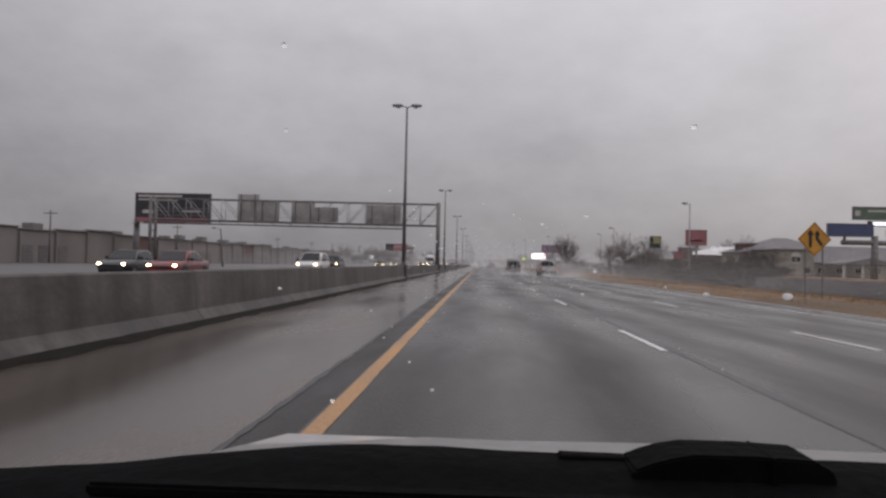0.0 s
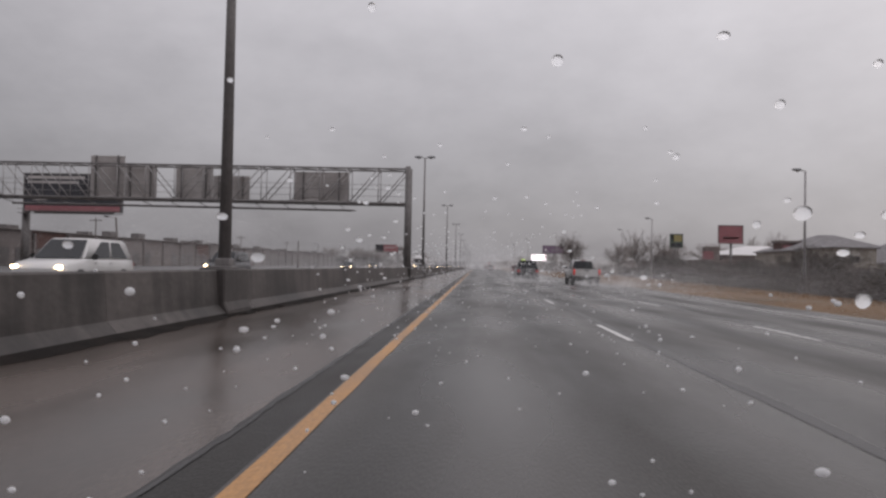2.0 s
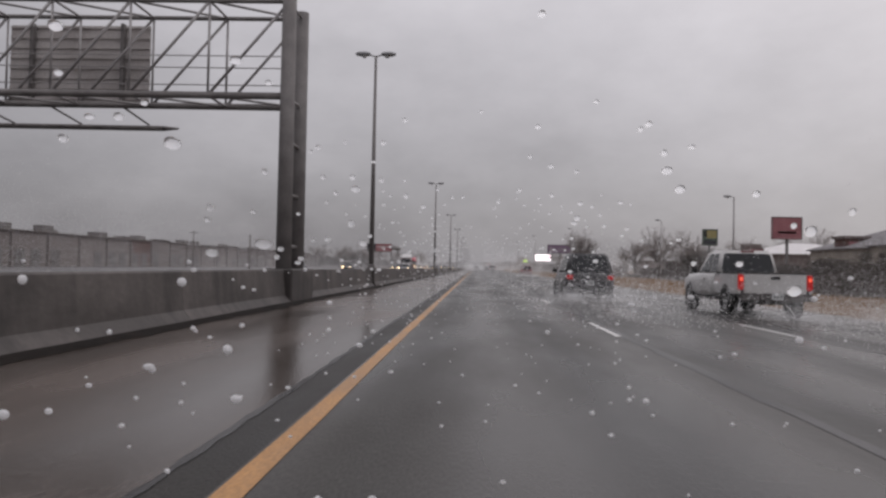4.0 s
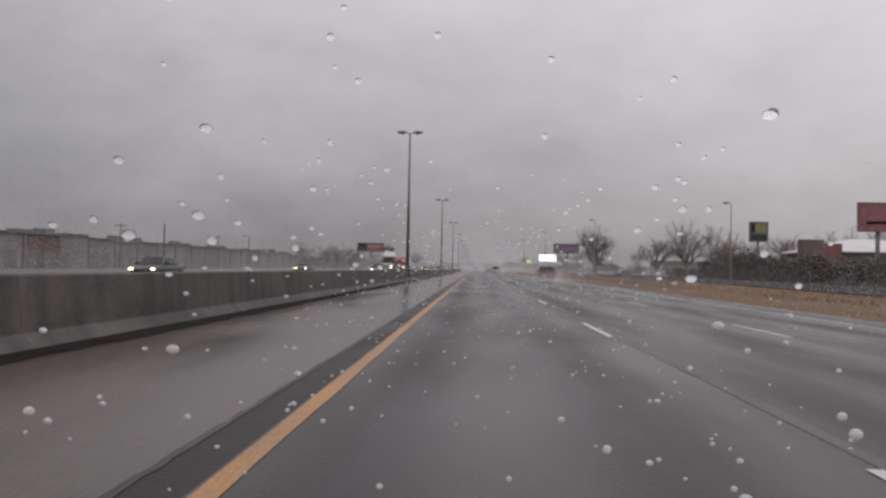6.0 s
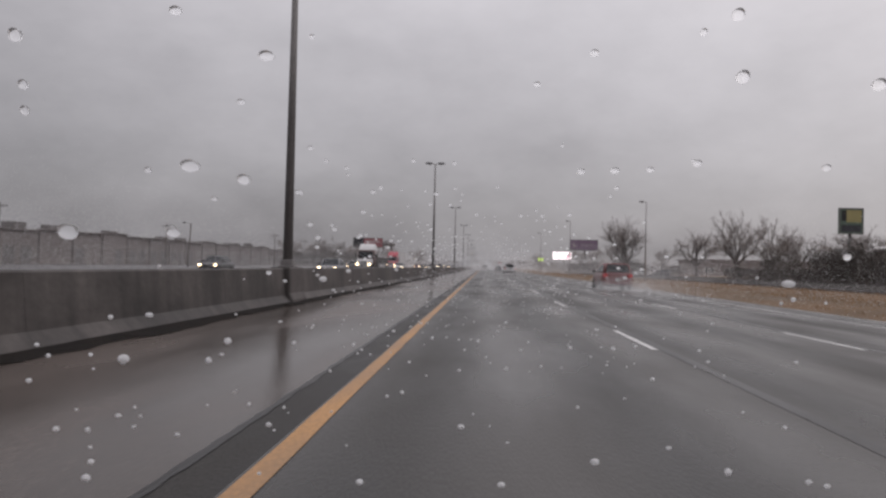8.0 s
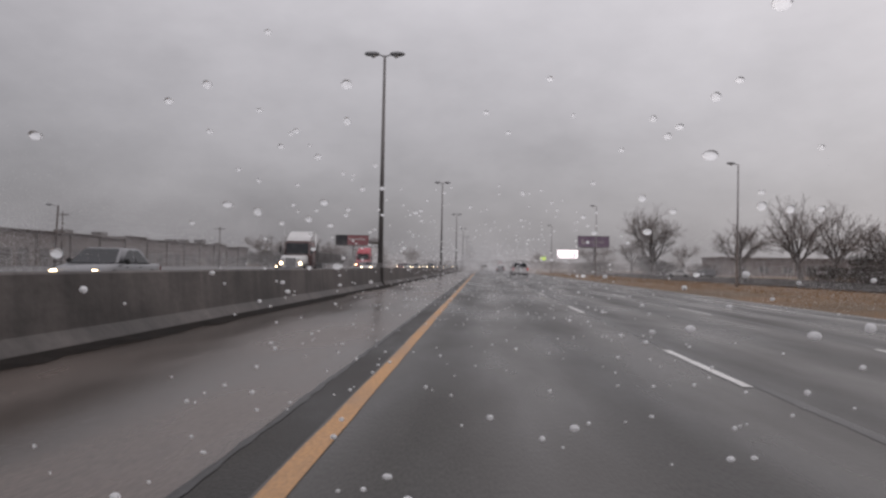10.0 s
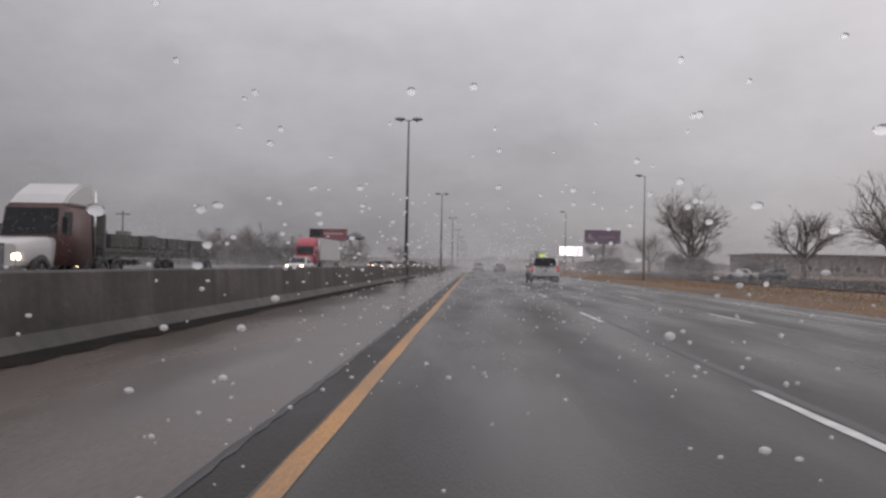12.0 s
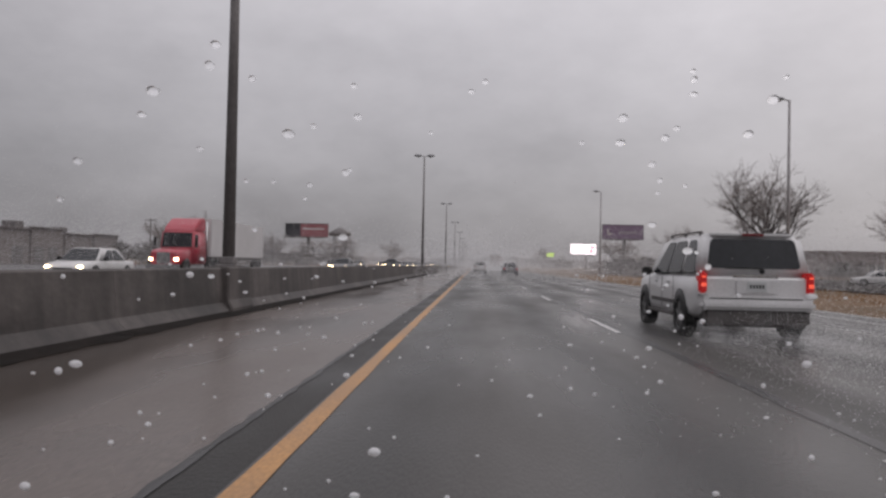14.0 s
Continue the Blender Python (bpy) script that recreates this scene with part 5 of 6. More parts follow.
def plain_car(m, name, label, paint, L=4.6, W=0.91, H=1.45, rear=True, tall=False, heads=False, group="traffic ahead"):
    """A saloon or small utility car with lamps at both ends."""
    c = thing(name, label, "car", m, group)
    b = L / 2
    sh = 0.92 if not tall else 1.05
    bm = bmesh.new()
    loft(bm, [(-b, W * 0.82, 0.42, sh - 0.1), (-b + 0.1, W * 0.95, 0.34, sh), (-b + 0.6, W, 0.26, sh), (b - 1.3, W, 0.26, sh), (b - 0.35, W * 0.96, 0.28, sh - 0.14), (b, W * 0.78, 0.36, sh - 0.32)])
    part("body", bm, paint, c)
    back0, back1 = (-b + 0.75, -b + 1.35) if not tall else (-b + 0.1, -b + 0.35)
    cab = Cabin((back0, b - 1.15, W * 0.93, sh - 0.03), (back1, b - 1.95, W * 0.72, H))
    bm = bmesh.new()
    cab.shell(bm, 0.07)
    roof = part("cabin", bm, paint, c)
    for nm, side, u0, u1, v0, v1, sl in (("rear_window", "rear", 0.07, 0.93, 0.08, 0.88, (0, 0)), ("windscreen", "front", 0.06, 0.94, 0.06, 0.92, (0, 0)),
                                         ("rear_door_window", "left", 0.12, 0.46, 0.1, 0.86, (0.1, 0.0)), ("door_window", "left", 0.5, 0.86, 0.08, 0.86, (0.0, -0.14)),
                                         ("rear_door_window", "right", 0.12, 0.46, 0.1, 0.86, (0.1, 0.0)), ("door_window", "right", 0.5, 0.86, 0.08, 0.86, (0.0, -0.14))):
        bm = bmesh.new()
        cab.pane(bm, side, u0, u1, v0, v1, 0.01, sl)
        part(nm, bm, M_DARKGLASS, roof)
    for s in (-1, 1):
        lens(c, "tail_light", M_TAIL if rear else M_TAIL_OFF, s * W * 0.8, -b + 0.03, sh - 0.17, 0.24, 0.12, 0.17)
        lens(c, "headlight", M_HEAD if heads else M_PLATE, s * W * 0.73, b - 0.08, sh - 0.27, 0.2, 0.16, 0.11, "headlight switched on" if heads else "", 0.06)
        for y in (-0.5, 0.5):
            lens(c, "door_handle", paint, s * W, y, sh - 0.12, 0.04, 0.16, 0.03, bevel=0.008)
    lens(c, "rear_bumper", paint, 0, -b + 0.03, 0.47, W * 1.75, 0.16, 0.2, bevel=0.05)
    lens(c, "front_bumper", paint, 0, b - 0.06, 0.4, W * 1.55, 0.16, 0.2, bevel=0.05)
    lens(c, "grille", M_BLACK, 0, b - 0.01, 0.55, W * 0.9, 0.06, 0.12)
    number_plate(c, -b - 0.015, 0.66)
    lens(c, "underbody", M_BLACK, 0, 0, 0.27, W * 1.6, L * 0.8, 0.1)
    mirrors(c, W * 0.95, b - 1.6, sh + 0.06)
    wheels(c, (-b + 0.95, b - 0.9), W, 0.33, 0.22)
    return c


M_BROWNCAB = material("maroon_cab_paint", (0.13, 0.07, 0.065), 0.35, 0, (0.1, 0.055, 0.05), 1.0, 15, 0, 0.1)


def semi_truck(m, label, paint, trailer, flat=False, cab_paint=None):
    """A long-nosed tractor with a box trailer, front towards +y."""
    c = thing("semi_truck", label, "truck", m, "oncoming traffic")
    bm = bmesh.new()
    loft(bm, [(0.0, 1.05, 0.6, 1.7), (0.9, 1.08, 0.6, 1.75), (2.1, 1.0, 0.65, 1.6), (2.5, 0.85, 0.7, 1.45)])
    part("hood", bm, paint, c)
    cab = Cabin((-2.2, 0.55, 1.2, 0.7), (-2.1, 0.1, 1.1, 3.0))
    bm = bmesh.new()
    cab.shell(bm, 0.1)
    cabin = part("cab", bm, cab_paint or paint, c)
    for nm, side, u0, u1, v0, v1 in (("windscreen", "front", 0.05, 0.95, 0.5, 0.93), ("door_window", "left", 0.66, 0.92, 0.5, 0.88), ("door_window", "right", 0.66, 0.92, 0.5, 0.88)):
        bm = bmesh.new()
        cab.pane(bm, side, u0, u1, v0, v1, 0.012)
        part(nm, bm, M_DARKGLASS, cabin)
    bm = bmesh.new()
    prism(bm, [(-2.15, 2.98), (0.0, 2.98), (-0.5, 3.4), (-1.3, 3.85), (-2.15, 3.95)], -1.08, 1.08, "x")
    finish(bm, 0.08, 2)
    part("wind_deflector", bm, paint, c)
    lens(c, "grille", M_CHROME, 0, 2.5, 1.1, 0.9, 0.06, 0.75)
    lens(c, "bumper", M_CHROME, 0, 2.55, 0.55, 2.2, 0.2, 0.3, bevel=0.05)
    for s in (-1, 1):
        lens(c, "headlight", M_HEAD, s * 0.82, 2.45, 1.02, 0.24, 0.14, 0.2, "headlight switched on")
        lens(c, "wing_mirror", M_BLACK, s * 1.42, 0.5, 2.2, 0.18, 0.1, 0.6)
        bm = bmesh.new()
        tube(bm, (s * 1.12, -2.3, 0.9), (s * 1.12, -2.3, 3.7), 0.07, 0.07, 10)
        part("exhaust_pipe", bm, M_CHROME, c)
    lens(c, "chassis", M_BLACK, 0, -3.0, 0.85, 0.9, 10.0, 0.25)
    if flat:
        bed = lens(c, "flatbed", M_GRIME, 0, -9.6, 1.35, 2.55, 13.6, 0.2, "dark flatbed trailer", 0.03)
        lens(bed, "headboard", M_STEEL_DARK, 0, -2.95, 2.1, 2.5, 0.12, 1.4)
        for k in range(4):
            lens(bed, "load", M_GRIME, 0, -5.0 - 3.0 * k, 1.75, 2.3, 2.8, 0.6, "tarped dark load", 0.06)
    else:
        lens(c, "trailer", trailer, 0, -9.6, 2.6, 2.55, 13.6, 2.75, "box trailer", 0.05)
    lens(c, "trailer_rail", M_GRIME, 0, -9.6, 1.17, 2.5, 13.6, 0.14)
    wheels(c, (1.55, -2.9, -4.15, -14.2, -15.4), 1.2, 0.5, 0.3)


def box_truck(m):
    c = thing("box_truck", "pale box truck seen from behind in spray", "truck", m, "traffic ahead")
    lens(c, "cargo_box", M_PANEL_WHITE, 0, -1.5, 2.2, 2.4, 5.6, 2.6, "", 0.04)
    lens(c, "rear_door", M_SIGNBACK, 0, -4.31, 2.15, 2.1, 0.05, 2.3, "", 0.01)
    lens(c, "cab", M_WHITEPAINT, 0, 2.3, 1.5, 2.1, 1.9, 1.7, "", 0.15)
    lens(c, "rear_bumper", M_GRIME, 0, -4.35, 0.62, 2.3, 0.15, 0.15)
    for s in (-1, 1):
        lens(c, "tail_light", M_TAIL, s * 1.0, -4.36, 0.83, 0.22, 0.06, 0.1)
    lens(c, "chassis", M_BLACK, 0, -0.6, 0.75, 1.0, 7.0, 0.25)
    wheels(c, (-3.0, 2.4), 1.15, 0.45, 0.3)


big_suv(pose(5.74, 267.6 + 2.4, fall(5.7), 0, 0, 0))
pickup(pose(9.25, 81.0 + 2.9, fall(9.2), 0, 0, 0))
plain_car(pose(9.2, 184, fall(9.2)), "hatchback", "dark red compact utility car, tail lights on, in spray", M_REDPAINT, 4.5, 0.93, 1.62, True, True)
plain_car(pose(5.5, 91.5, fall(5.5)), "suv", "black boxy utility vehicle, tail lights on", M_DARKPAINT, 4.5, 0.95, 1.78, True, True)
plain_car(pose(1.9, 372, 0), "car", "white car far ahead in the lane beside the yellow line", M_WHITEPAINT, 4.7, 0.93, 1.6, False, True)
plain_car(pose(5.5, 352, fall(5.5)), "car", "grey car far ahead in spray", M_GREYPAINT, 4.7, 0.93, 1.5, True)
box_truck(pose(5.6, 430, fall(5.6)))
semi_truck(pose(9.2, 540, fall(9.2), 0, 0, 0), "red truck far ahead in the outer lane", M_REDCAB, M_PANEL_RED)

plain_car(pose(40.5, 332, -0.16, 0, 0, 75), "car", "white car parked on the lot beside the low shop", M_WHITEPAINT, 4.7, 0.92, 1.5, False, False, False, "parked cars")
plain_car(pose(47.0, 337, -0.16, 0, 0, 82), "suv", "grey utility vehicle parked on the lot beside the low shop", M_GREYPAINT, 4.7, 0.92, 1.7, False, True, False, "parked cars")

ON = "oncoming traffic"
onc = ((-18.7, 30.0, "car", "dark saloon car with headlights on", M_DARKPAINT, False), (-15.1, 28.0, "car", "red saloon car with headlights on", M_REDPAINT, False),
       (-11.8, 46.5, "suv", "white utility vehicle with headlights on", M_WHITEPAINT, True),
       (-14.9, 71.5, "suv", "dark utility vehicle with headlights on", M_DARKPAINT, True), (-18.7, 142, "car", "dark saloon car with headlights on", M_DARKPAINT, False),
       (-22.3, 200, "car", "dark saloon car with headlights on", M_DARKPAINT, False), (-11.8, 199, "car", "grey saloon car with headlights on", M_GREYPAINT, False),
       (-18.8, 252, "car", "dark saloon car with headlights on", M_DARKPAINT, False), (-15.3, 285, "car", "white saloon car with headlights on", M_WHITEPAINT, False),
       (-11.8, 328, "car", "grey saloon car with headlights on", M_GREYPAINT, False), (-15.3, 345, "car", "dark saloon car with headlights on", M_DARKPAINT, False),
       (-11.8, 372, "suv", "dark utility vehicle with headlights on", M_DARKPAINT, True), (-18.8, 366, "car", "red saloon car with headlights on", M_REDPAINT, False),
       (-15.3, 402, "car", "white saloon car with headlights on", M_WHITEPAINT, False))
for x, y, nm, lab, paint, tl in onc:
    plain_car(pose(x, y + 2.3, 0.08, 0, 0, 180), nm, lab, paint, 4.7, 0.92, 1.7 if tl else 1.45, False, tl, True, ON)
far_car = plain_car(pose(-22.4, 412, 0.06, 0, 0, 180), "car", "far oncoming car with headlights on", M_GREYPAINT, 4.7, 0.92, 1.5, False, False, True, ON)
for x, y in ((-15.4, 420), (-18.9, 430), (-15.4, 438), (-15.4, 462), (-18.9, 478), (-15.4, 492), (-15.4, 512), (-15.4, 540), (-18.9, 560), (-15.4, 585), (-15.4, 625), (-15.4, 690), (-15.4, 660), (-18.9, 640), (-15.4, 800), (-15.4, 740), (-22.4, 450), (-15.4, 455), (-15.4, 486), (-22.4, 505), (-15.4, 520), (-15.4, 548), (-22.4, 570), (-22.4, 610), (-15.4, 640), (-15.4, 600), (-22.4, 680), (-15.4, 720), (-22.4, 760)):
    copy_thing(far_car, pose(x, y, 0.08, 0, 0, 180))
semi_truck(pose(-15.3, 243.5, 0.08, 0, 0, 180), "white long-nosed semi truck pulling a dark flatbed, headlights on", M_WHITEPAINT, M_PANEL_WHITE, True, M_BROWNCAB)
semi_truck(pose(-19.0, 306.5, 0.08, 0, 0, 180), "red long-nosed semi truck with a pale trailer, headlights on", M_REDCAB, M_PANEL_WHITE)

# ---- spray thrown up by the tyres ----


def water_material(name, colour, through_share):
    """Whitish airborne water: light scatters back and also passes through."""
    m = bpy.data.materials.new(name)
    m.use_nodes = True
    n, l = m.node_tree.nodes, m.node_tree.links
    n.remove(n["Principled BSDF"])
    d = n.new("ShaderNodeBsdfDiffuse")
    t = n.new("ShaderNodeBsdfTranslucent")
    x = n.new("ShaderNodeMixShader")
    x.inputs[0].default_value = through_share
    d.inputs["Color"].default_value = t.inputs["Color"].default_value = (*colour, 1)
    l.new(d.outputs[0], x.inputs[1])
    l.new(t.outputs[0], x.inputs[2])
    l.new(x.outputs[0], n["Material Output"].inputs["Surface"])
    return m


M_SPRAY = water_material("water_spray", (0.97, 0.965, 0.97), 0.5)


def spray(m, length, half, height, n, seed, size=0.011, gap=0.0):
    """Droplets behind a car: dense near the tyres and the road, thinning upwards and backwards."""
    rnd = random.Random(seed)
    v, f = [], []
    for k in range(n):
        back = rnd.random() ** 1.5
        y = -gap - back * length
        x = rnd.choice((-0.72, 0.72)) * half + rnd.gauss(0, 0.3 + 0.75 * back) * half
        z = abs(rnd.gauss(0, 0.16 + 0.4 * min(1, back * 2.2))) * height + 0.01
        p = Vector((x, y, z))
        s = size * rnd.uniform(0.5, 1.4)
        a = Vector((rnd.uniform(-1, 1), rnd.uniform(-1, 1), rnd.uniform(-1, 1))).normalized() * s
        b = a.cross(Vector((rnd.uniform(-1, 1), rnd.uniform(-1, 1), rnd.uniform(-1, 1)))).normalized() * s
        i = len(v)
        v += [tuple(p + a * 1.2), tuple(p + b * 1.2), tuple(p - (a + b) * 0.85)]
        f.append((i, i + 1, i + 2))
    ob = from_lists("spray", v, f, M_SPRAY)
    ob.matrix_basis = m
    return tagged(ob, "pale water spray above the wet road behind a vehicle", "spray", kind="stuff")


spray(pose(5.74, 267.4, fall(5.7)), 8.0, 0.95, 0.7, 34000, 1, 0.004)
spray(pose(5.74, 270.6, fall(5.7)), 3.2, 1.05, 0.4, 9000, 2, 0.004)
spray(pose(10.5, 80.6, fall(9.2)), 22.0, 1.7, 1.6, 60000, 3, 0.008)
spray(pose(9.2, 181.7, fall(9.2)), 14.0, 1.3, 1.4, 20000, 4, 0.012)
spray(pose(5.5, 89.2, fall(5.5)), 14.0, 1.2, 1.2, 20000, 5, 0.011)
spray(pose(9.2, 520, fall(9.2)), 40.0, 2.0, 2.6, 9000, 6, 0.05)
spray(pose(5.6, 425, fall(5.6)), 30.0, 1.8, 2.2, 9000, 7, 0.04)
spray(pose(-15.3, 246, -0.1, 0, 0, 180), 18.0, 1.6, 1.9, 16000, 8, 0.016)
spray(pose(-19.0, 309, -0.1, 0, 0, 180), 18.0, 1.6, 1.9, 16000, 9, 0.016)


M_MIST = water_material("rain_mist", (0.82, 0.813, 0.82), 0.5)


def mist(label, n, xr, yr, height, size, seed):
    """Fine water hanging in the air: tiny flakes, thinning upwards."""
    rs = np.random.RandomState(seed)
    p = np.stack([rs.uniform(*xr, n), rs.uniform(*yr, n), np.abs(rs.normal(0, 0.5, n)) * height], 1)
    # drifting clumps: flakes gather where a slow wave along the road is high
    p[:, 1] += 4.0 * np.sin(p[:, 1] * 0.35 + p[:, 0] * 0.2)
    a = rs.normal(size=(n, 3))
    a /= np.linalg.norm(a, axis=1)[:, None]
    b = np.cross(a, rs.normal(size=(n, 3)))
    b /= np.linalg.norm(b, axis=1)[:, None]
    s = (size * rs.uniform(0.6, 1.3, n))[:, None]
    v = np.stack([p + a * s, p + (b * 0.87 - a * 0.5) * s, p - (b * 0.87 + a * 0.5) * s], 1).reshape(-1, 3)
    v[:, 2] = np.maximum(v[:, 2], 0.0)
    f = np.arange(3 * n).reshape(-1, 3)
    return tagged(from_lists("mist", v.tolist(), f.tolist(), M_MIST), label, "mist", kind="stuff")


MIST = "thin grey rain mist drifting above the wet road"
mist(MIST, 250000, (8.5, 24.0), (95, 430), 3.0, 0.0125, 21)
mist(MIST, 330000, (9.5, 24.0), (18, 95), 2.4, 0.0074, 25)
mist(MIST, 280000, (-24.0, -10.5), (60, 400), 3.8, 0.0135, 22)
mist(MIST, 90000, (-5.0, 13.0), (310, 720), 3.6, 0.048, 23)
mist("thin grey rain veil over the verge", 290000, (16.0, 75.0), (296, 425), 6.5, 0.022, 26)
mist("thin grey rain veil over the parking lots", 320000, (-66.0, -25.0), (130, 425), 5.5, 0.0195, 27)
mist("thin grey rain veil over the far land", 220000, (-130.0, 130.0), (430, 900), 9.0, 0.11, 24)

# ---- the white car that carries the camera, where the shot begins ----


M_COWL = material("matt_black_plastic", (0.006, 0.0065, 0.007), 0.75, 0, (0.004, 0.0042, 0.0045), 6, 60, 0.2, 0.15, spec=0.025)


def own_car(m):
    c = thing("hatchback", "white car with a black cowl and wiper, windscreen open", "car", m)
    W = 0.9
    # local origin: ground under the eye, front towards +y
    bm = bmesh.new()
    rows = []
    for y, w, z in ((0.80, 0.88, 0.905), (0.95, 0.88, 0.896), (1.3, 0.87, 0.846), (1.65, 0.82, 0.765), (1.95, 0.74, 0.69), (2.08, 0.66, 0.632)):
        row = []
        for k in range(13):
            s = -1 + 2 * k / 12
            crown = -0.022 * s * s + 0.006 * math.exp(-((abs(s) - 0.5) / 0.08) ** 2) - 0.04 * max(0, abs(s) - 0.9) / 0.1
            row.append(bm.verts.new((s * w, y - 0.10 * s * s * (y - 0.78), z + crown)))
        rows.append(row)
    for a, b in zip(rows, rows[1:]):
        for k in range(12):
            f = bm.faces.new((a[k], a[k + 1], b[k + 1], b[k]))
            f.smooth = True
    bmesh.ops.solidify(bm, geom=bm.faces[:], thickness=0.012)
    part("hood", bm, M_WHITEPAINT, c)
    bm = bmesh.new()
    loft(bm, [(-2.3, W * 0.84, 0.42, 0.8), (-2.15, W * 0.97, 0.32, 0.86), (-0.6, W, 0.26, 0.86), (0.7, W, 0.26, 0.85), (1.3, W, 0.27, 0.8), (1.8, W * 0.97, 0.3, 0.73), (2.1, W * 0.86, 0.36, 0.62)])
    part("body", bm, M_WHITEPAINT, c)
    # cowl and dashboard top between the eye and the hood
    ridge = [(-0.82, 0.934), (-0.68, 0.945), (-0.574, 0.959), (-0.49, 0.968), (-0.44, 0.9705), (-0.376, 0.9705), (-0.3, 0.968), (-0.05, 0.9695), (0.3, 0.967), (0.82, 0.945)]
    steps = [(0.05, -0.17), (0.14, -0.125), (0.2, -0.118), (0.3, -0.075), (0.36, -0.07), (0.5, -0.035), (0.56, -0.032), (0.645, -0.004), (0.70, 0.0), (0.75, -0.012), (0.79, -0.05), (0.79, -0.17)]
    bm = bmesh.new()
    rows = []
    for k in range(57):
        x = -0.82 + 1.64 * k / 56
        top = np.interp(x, [p[0] for p in ridge], [p[1] for p in ridge]) + 0.0008 * noise.noise((x * 40, 0, 0))
        rows.append([bm.verts.new((x, y, top + dz)) for y, dz in steps])
    for a, b in zip(rows, rows[1:]):
        for k in range(len(steps)):
            j = (k + 1) % len(steps)
            bm.faces.new((a[k], a[j], b[j], b[k])).smooth = True
    bm.faces.new(rows[0][::-1])
    bm.faces.new(rows[-1])
    finish(bm)
    part("cowl", bm, M_COWL, c)
    for y, z in ((0.43, 0.925), (0.6, 0.953)):
        lens(c, "cowl_vent", M_COWL, -0.1, y, z, 1.1, 0.02, 0.012, bevel=0.003)
    # parked wiper: its blade along the glass foot and the hump of the pivot cover
    bm = bmesh.new()
    prism(bm, [(-0.274, 0.95), (-0.2735, 0.9706), (-0.215, 0.9699), (-0.205, 0.95)], 0.682, 0.70)
    finish(bm, 0.0015, 1)
    wiper = part("wiper", bm, M_COWL, c)
    bm = bmesh.new()
    prism(bm, [(-0.225, 0.95), (-0.2166, 0.9698), (-0.2107, 0.972), (-0.2018, 0.9758), (-0.1869, 0.9803), (-0.1671, 0.984), (-0.1176, 0.9841), (-0.0709, 0.9822), (-0.0674, 0.9788),
               (-0.0586, 0.9746), (-0.0555, 0.9690), (-0.05, 0.95)], 0.64, 0.70)
    finish(bm, 0.002, 2)
    part("wiper_pivot_cover", bm, M_COWL, wiper)
    bm = bmesh.new()
    prism(bm, [(-0.1086, 0.952), (-0.1066, 0.984), (-0.1046, 0.984), (-0.1026, 0.952)], 0.636, 0.702)
    part("cover_seam", bm, M_COWL, wiper)
    # roof and pillars round the open windscreen
    lens(c, "roof", M_WHITEPAINT, 0, -0.75, 1.45, 1.2, 1.75, 0.05, bevel=0.02)
    for s in (-1, 1):
        for nm, a, b in (("front_pillar", (s * 0.84, 0.6, 0.86), (s * 0.62, -0.1, 1.44)), ("middle_pillar", (s * 0.82, -0.6, 0.86), (s * 0.6, -0.65, 1.44)), ("rear_pillar", (s * 0.78, -1.9, 0.86), (s * 0.6, -1.55, 1.44))):
            bm = bmesh.new()
            tube(bm, a, b, 0.045, 0.035, 8)
            part(nm, bm, M_WHITEPAINT, c)
        lens(c, "headlight", M_HEAD, s * 0.66, 2.04, 0.6, 0.26, 0.1, 0.12)
        lens(c, "tail_light", M_TAIL, s * 0.72, -2.28, 0.72, 0.22, 0.1, 0.16)
        lens(c, "seat", M_GRIME, s * 0.36, -0.75, 0.75, 0.48, 0.5, 0.3, bevel=0.08)
        lens(c, "seat_back", M_GRIME, s * 0.36, -1.05, 1.0, 0.46, 0.14, 0.5, bevel=0.06)
    bm = bmesh.new()
    bm.faces.new([bm.verts.new(p) for p in ((-0.68, -1.88, 0.88), (0.68, -1.88, 0.88), (0.56, -1.58, 1.42), (-0.56, -1.58, 1.42))])
    bmesh.ops.solidify(bm, geom=bm.faces[:], thickness=0.01)
    part("rear_window", bm, M_DARKGLASS, c)
    lens(c, "underbody", M_BLACK, 0, 0, 0.27, 1.5, 3.6, 0.1)
    wheels(c, (-1.35, 1.25), W, 0.32, 0.21)


own_car(pose(1.42, -10.72, 0))

# ---- rain: drops hung along the lane, added in place of drops on the windscreen ----


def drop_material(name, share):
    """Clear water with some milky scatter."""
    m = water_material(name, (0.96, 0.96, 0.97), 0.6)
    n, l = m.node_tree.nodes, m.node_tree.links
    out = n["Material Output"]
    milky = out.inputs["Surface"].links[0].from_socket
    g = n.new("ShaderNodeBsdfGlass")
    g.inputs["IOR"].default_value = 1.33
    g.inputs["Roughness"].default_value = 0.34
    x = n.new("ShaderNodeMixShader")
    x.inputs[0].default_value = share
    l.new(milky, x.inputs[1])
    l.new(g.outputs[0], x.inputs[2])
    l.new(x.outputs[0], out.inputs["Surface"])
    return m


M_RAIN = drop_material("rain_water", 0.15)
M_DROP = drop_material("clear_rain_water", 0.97)


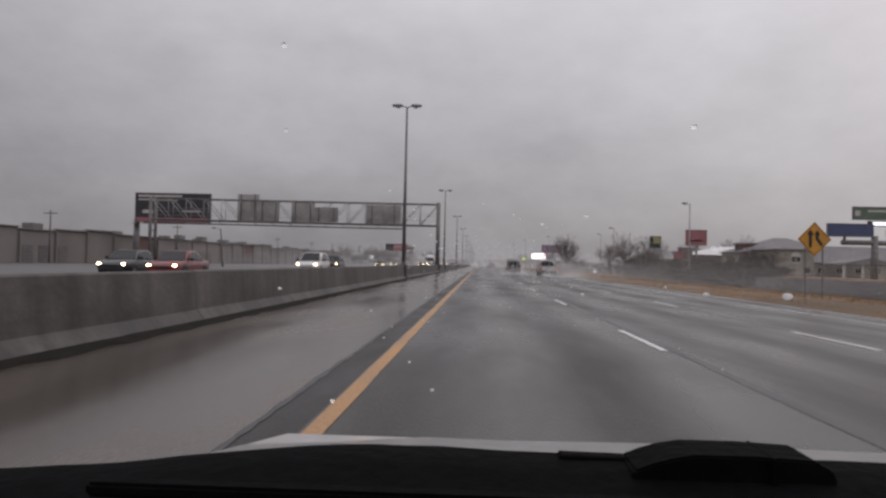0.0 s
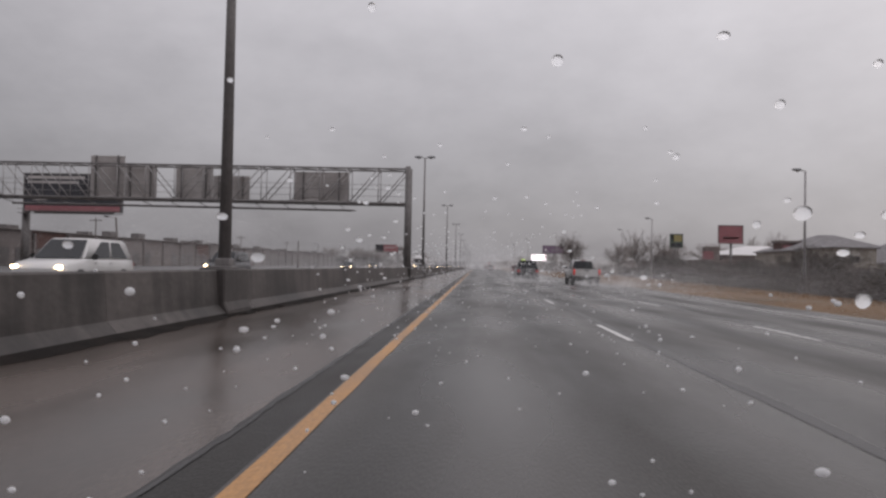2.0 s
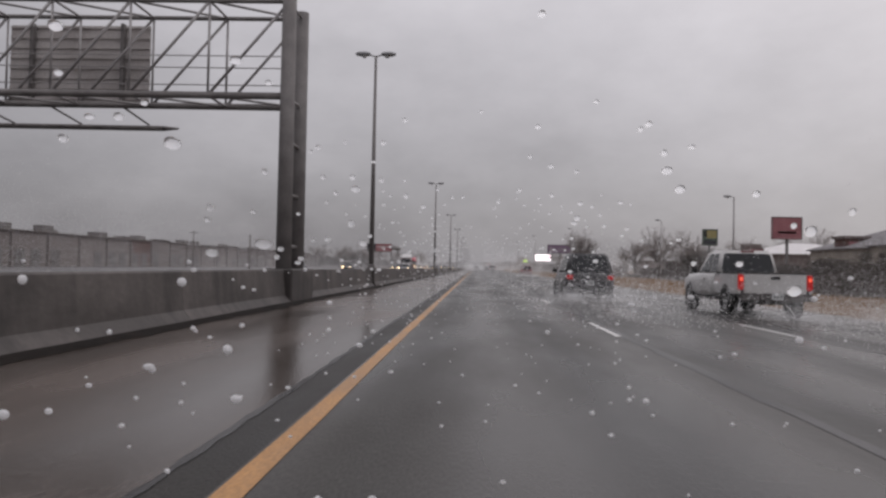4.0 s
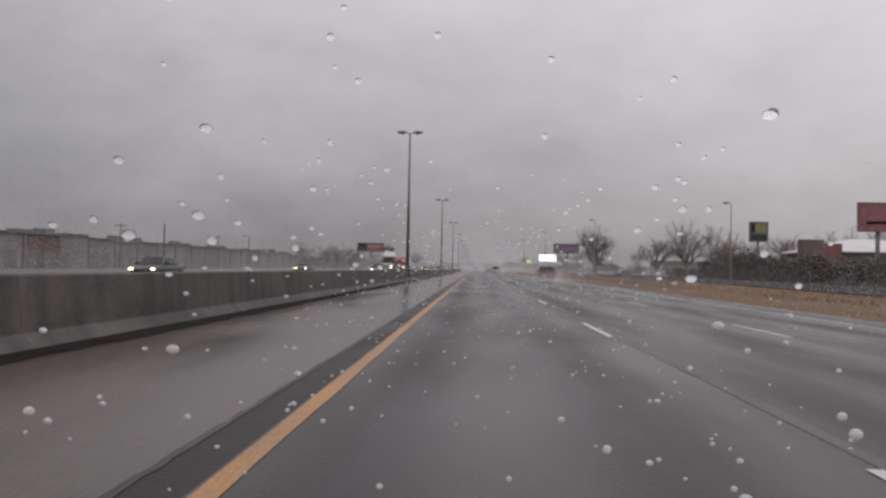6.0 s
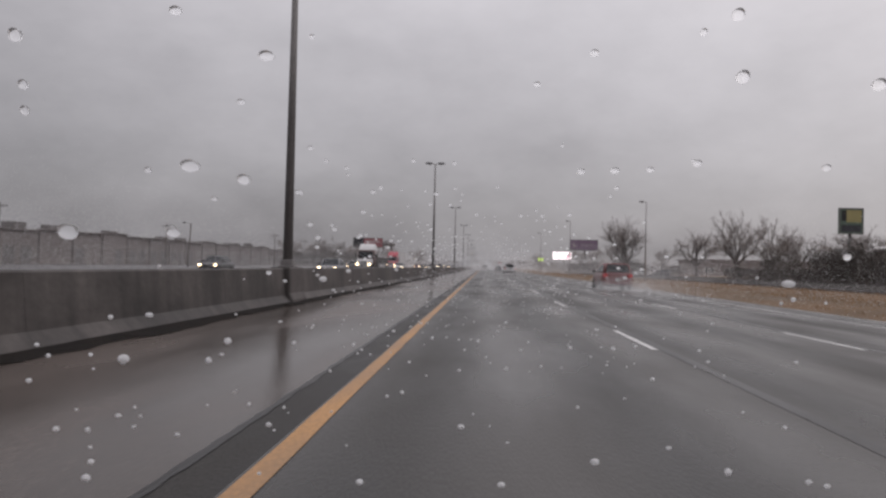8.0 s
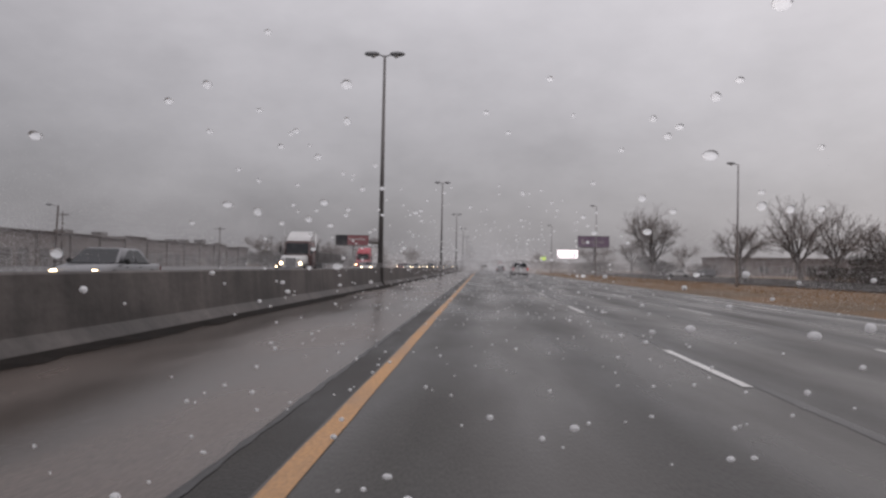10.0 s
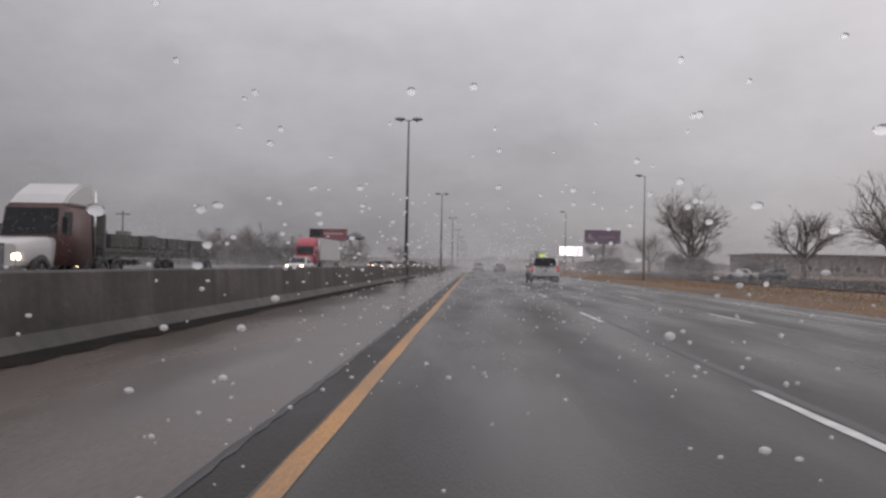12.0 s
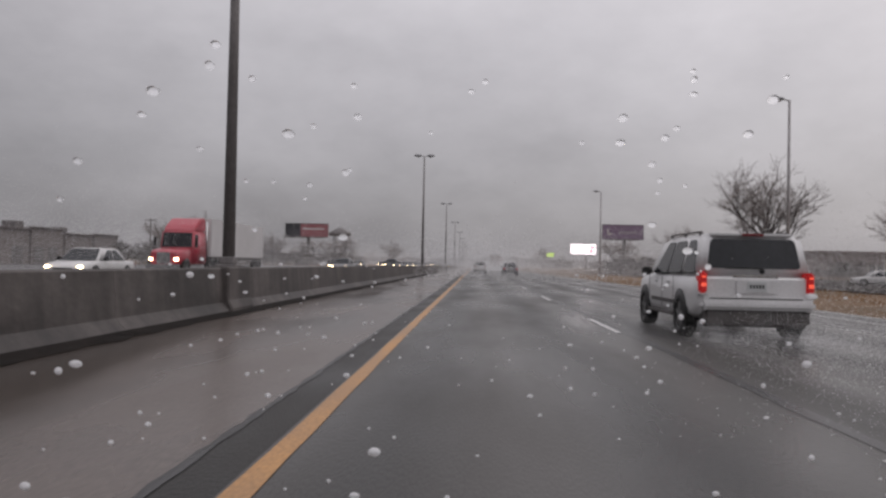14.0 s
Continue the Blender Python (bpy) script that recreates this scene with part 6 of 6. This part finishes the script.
def drop_shape(slope):
    """A clinging-drop shape, ten-sided, flat at the back and thickest at its top."""
    v, f = [(0, -slope - 0.32, 0.05)], []
    ring = [(math.cos(math.pi * k / 5), math.sin(math.pi * k / 5)) for k in range(10)]
    v += [(x, -slope * (1 + z) - 0.1, z) for x, z in ring] + [(x, 0.0, z) for x, z in ring]
    v.append((0, 0.02, 0))
    for k in range(10):
        j = (k + 1) % 10
        f += [(0, 1 + k, 1 + j), (1 + k, 11 + k, 11 + j), (1 + k, 11 + j, 1 + j), (21, 11 + j, 11 + k)]
    return np.array(v, float), np.array(f)


def rain(label, mat, n, seed, half, low, high, r0, r1, clear, slope, smooth):
    """Oversized stand-ins for windscreen drops, hung in the air over the lane, denser along the way. None hangs nearer
    to the path than clear.
    """
    rs = np.random.RandomState(seed)
    ys = np.array([p[2] for p in PATH])
    xs = np.array([p[1] for p in PATH])
    span = ys[-1] + 3 - ys[0]
    y = ys[0] + 0.4 + span * rs.rand(n * 3)
    keep = rs.rand(n * 3) < np.interp(y, [ys[0], ys[0] + 6, ys[0] + 28, ys[0] + 75], [0.03, 0.15, 0.6, 1.0])
    y = y[keep][:n]
    k = len(y)
    dx, dz = rs.uniform(-half, half, k), rs.uniform(low, high, k)
    dx = np.where(np.hypot(dx, dz) < clear, dx + np.where(dx < 0, -clear, clear), dx)
    r = r0 + (r1 - r0) * rs.rand(k) ** 2.0
    c = np.stack([np.interp(y, ys, xs) + dx, y, EYE + dz], 1)
    bv, bf = drop_shape(slope)
    wide = np.stack([rs.uniform(0.95, 1.4, k), np.ones(k), rs.uniform(0.75, 1.1, k)], 1)
    v = (c[:, None, :] + bv[None] * r[:, None, None] * wide[:, None, :]).reshape(-1, 3)
    f = (bf[None] + (np.arange(k) * len(bv))[:, None, None]).reshape(-1, 3)
    ob = from_lists("rain", v.tolist(), f.tolist(), mat, None, smooth)
    return tagged(ob, label, "rain", kind="stuff")


rain("whitish raindrops hung low over the lane for those on the windscreen", M_RAIN, 15000, 5, 0.85, -0.46, 0.0, 0.0028, 0.0068, 0.27, 0.1, True)
rain("clear raindrops hung over the lane for those on the windscreen", M_DROP, 4800, 6, 1.05, -0.05, 0.66, 0.0068, 0.0145, 0.48, 0.6, False)
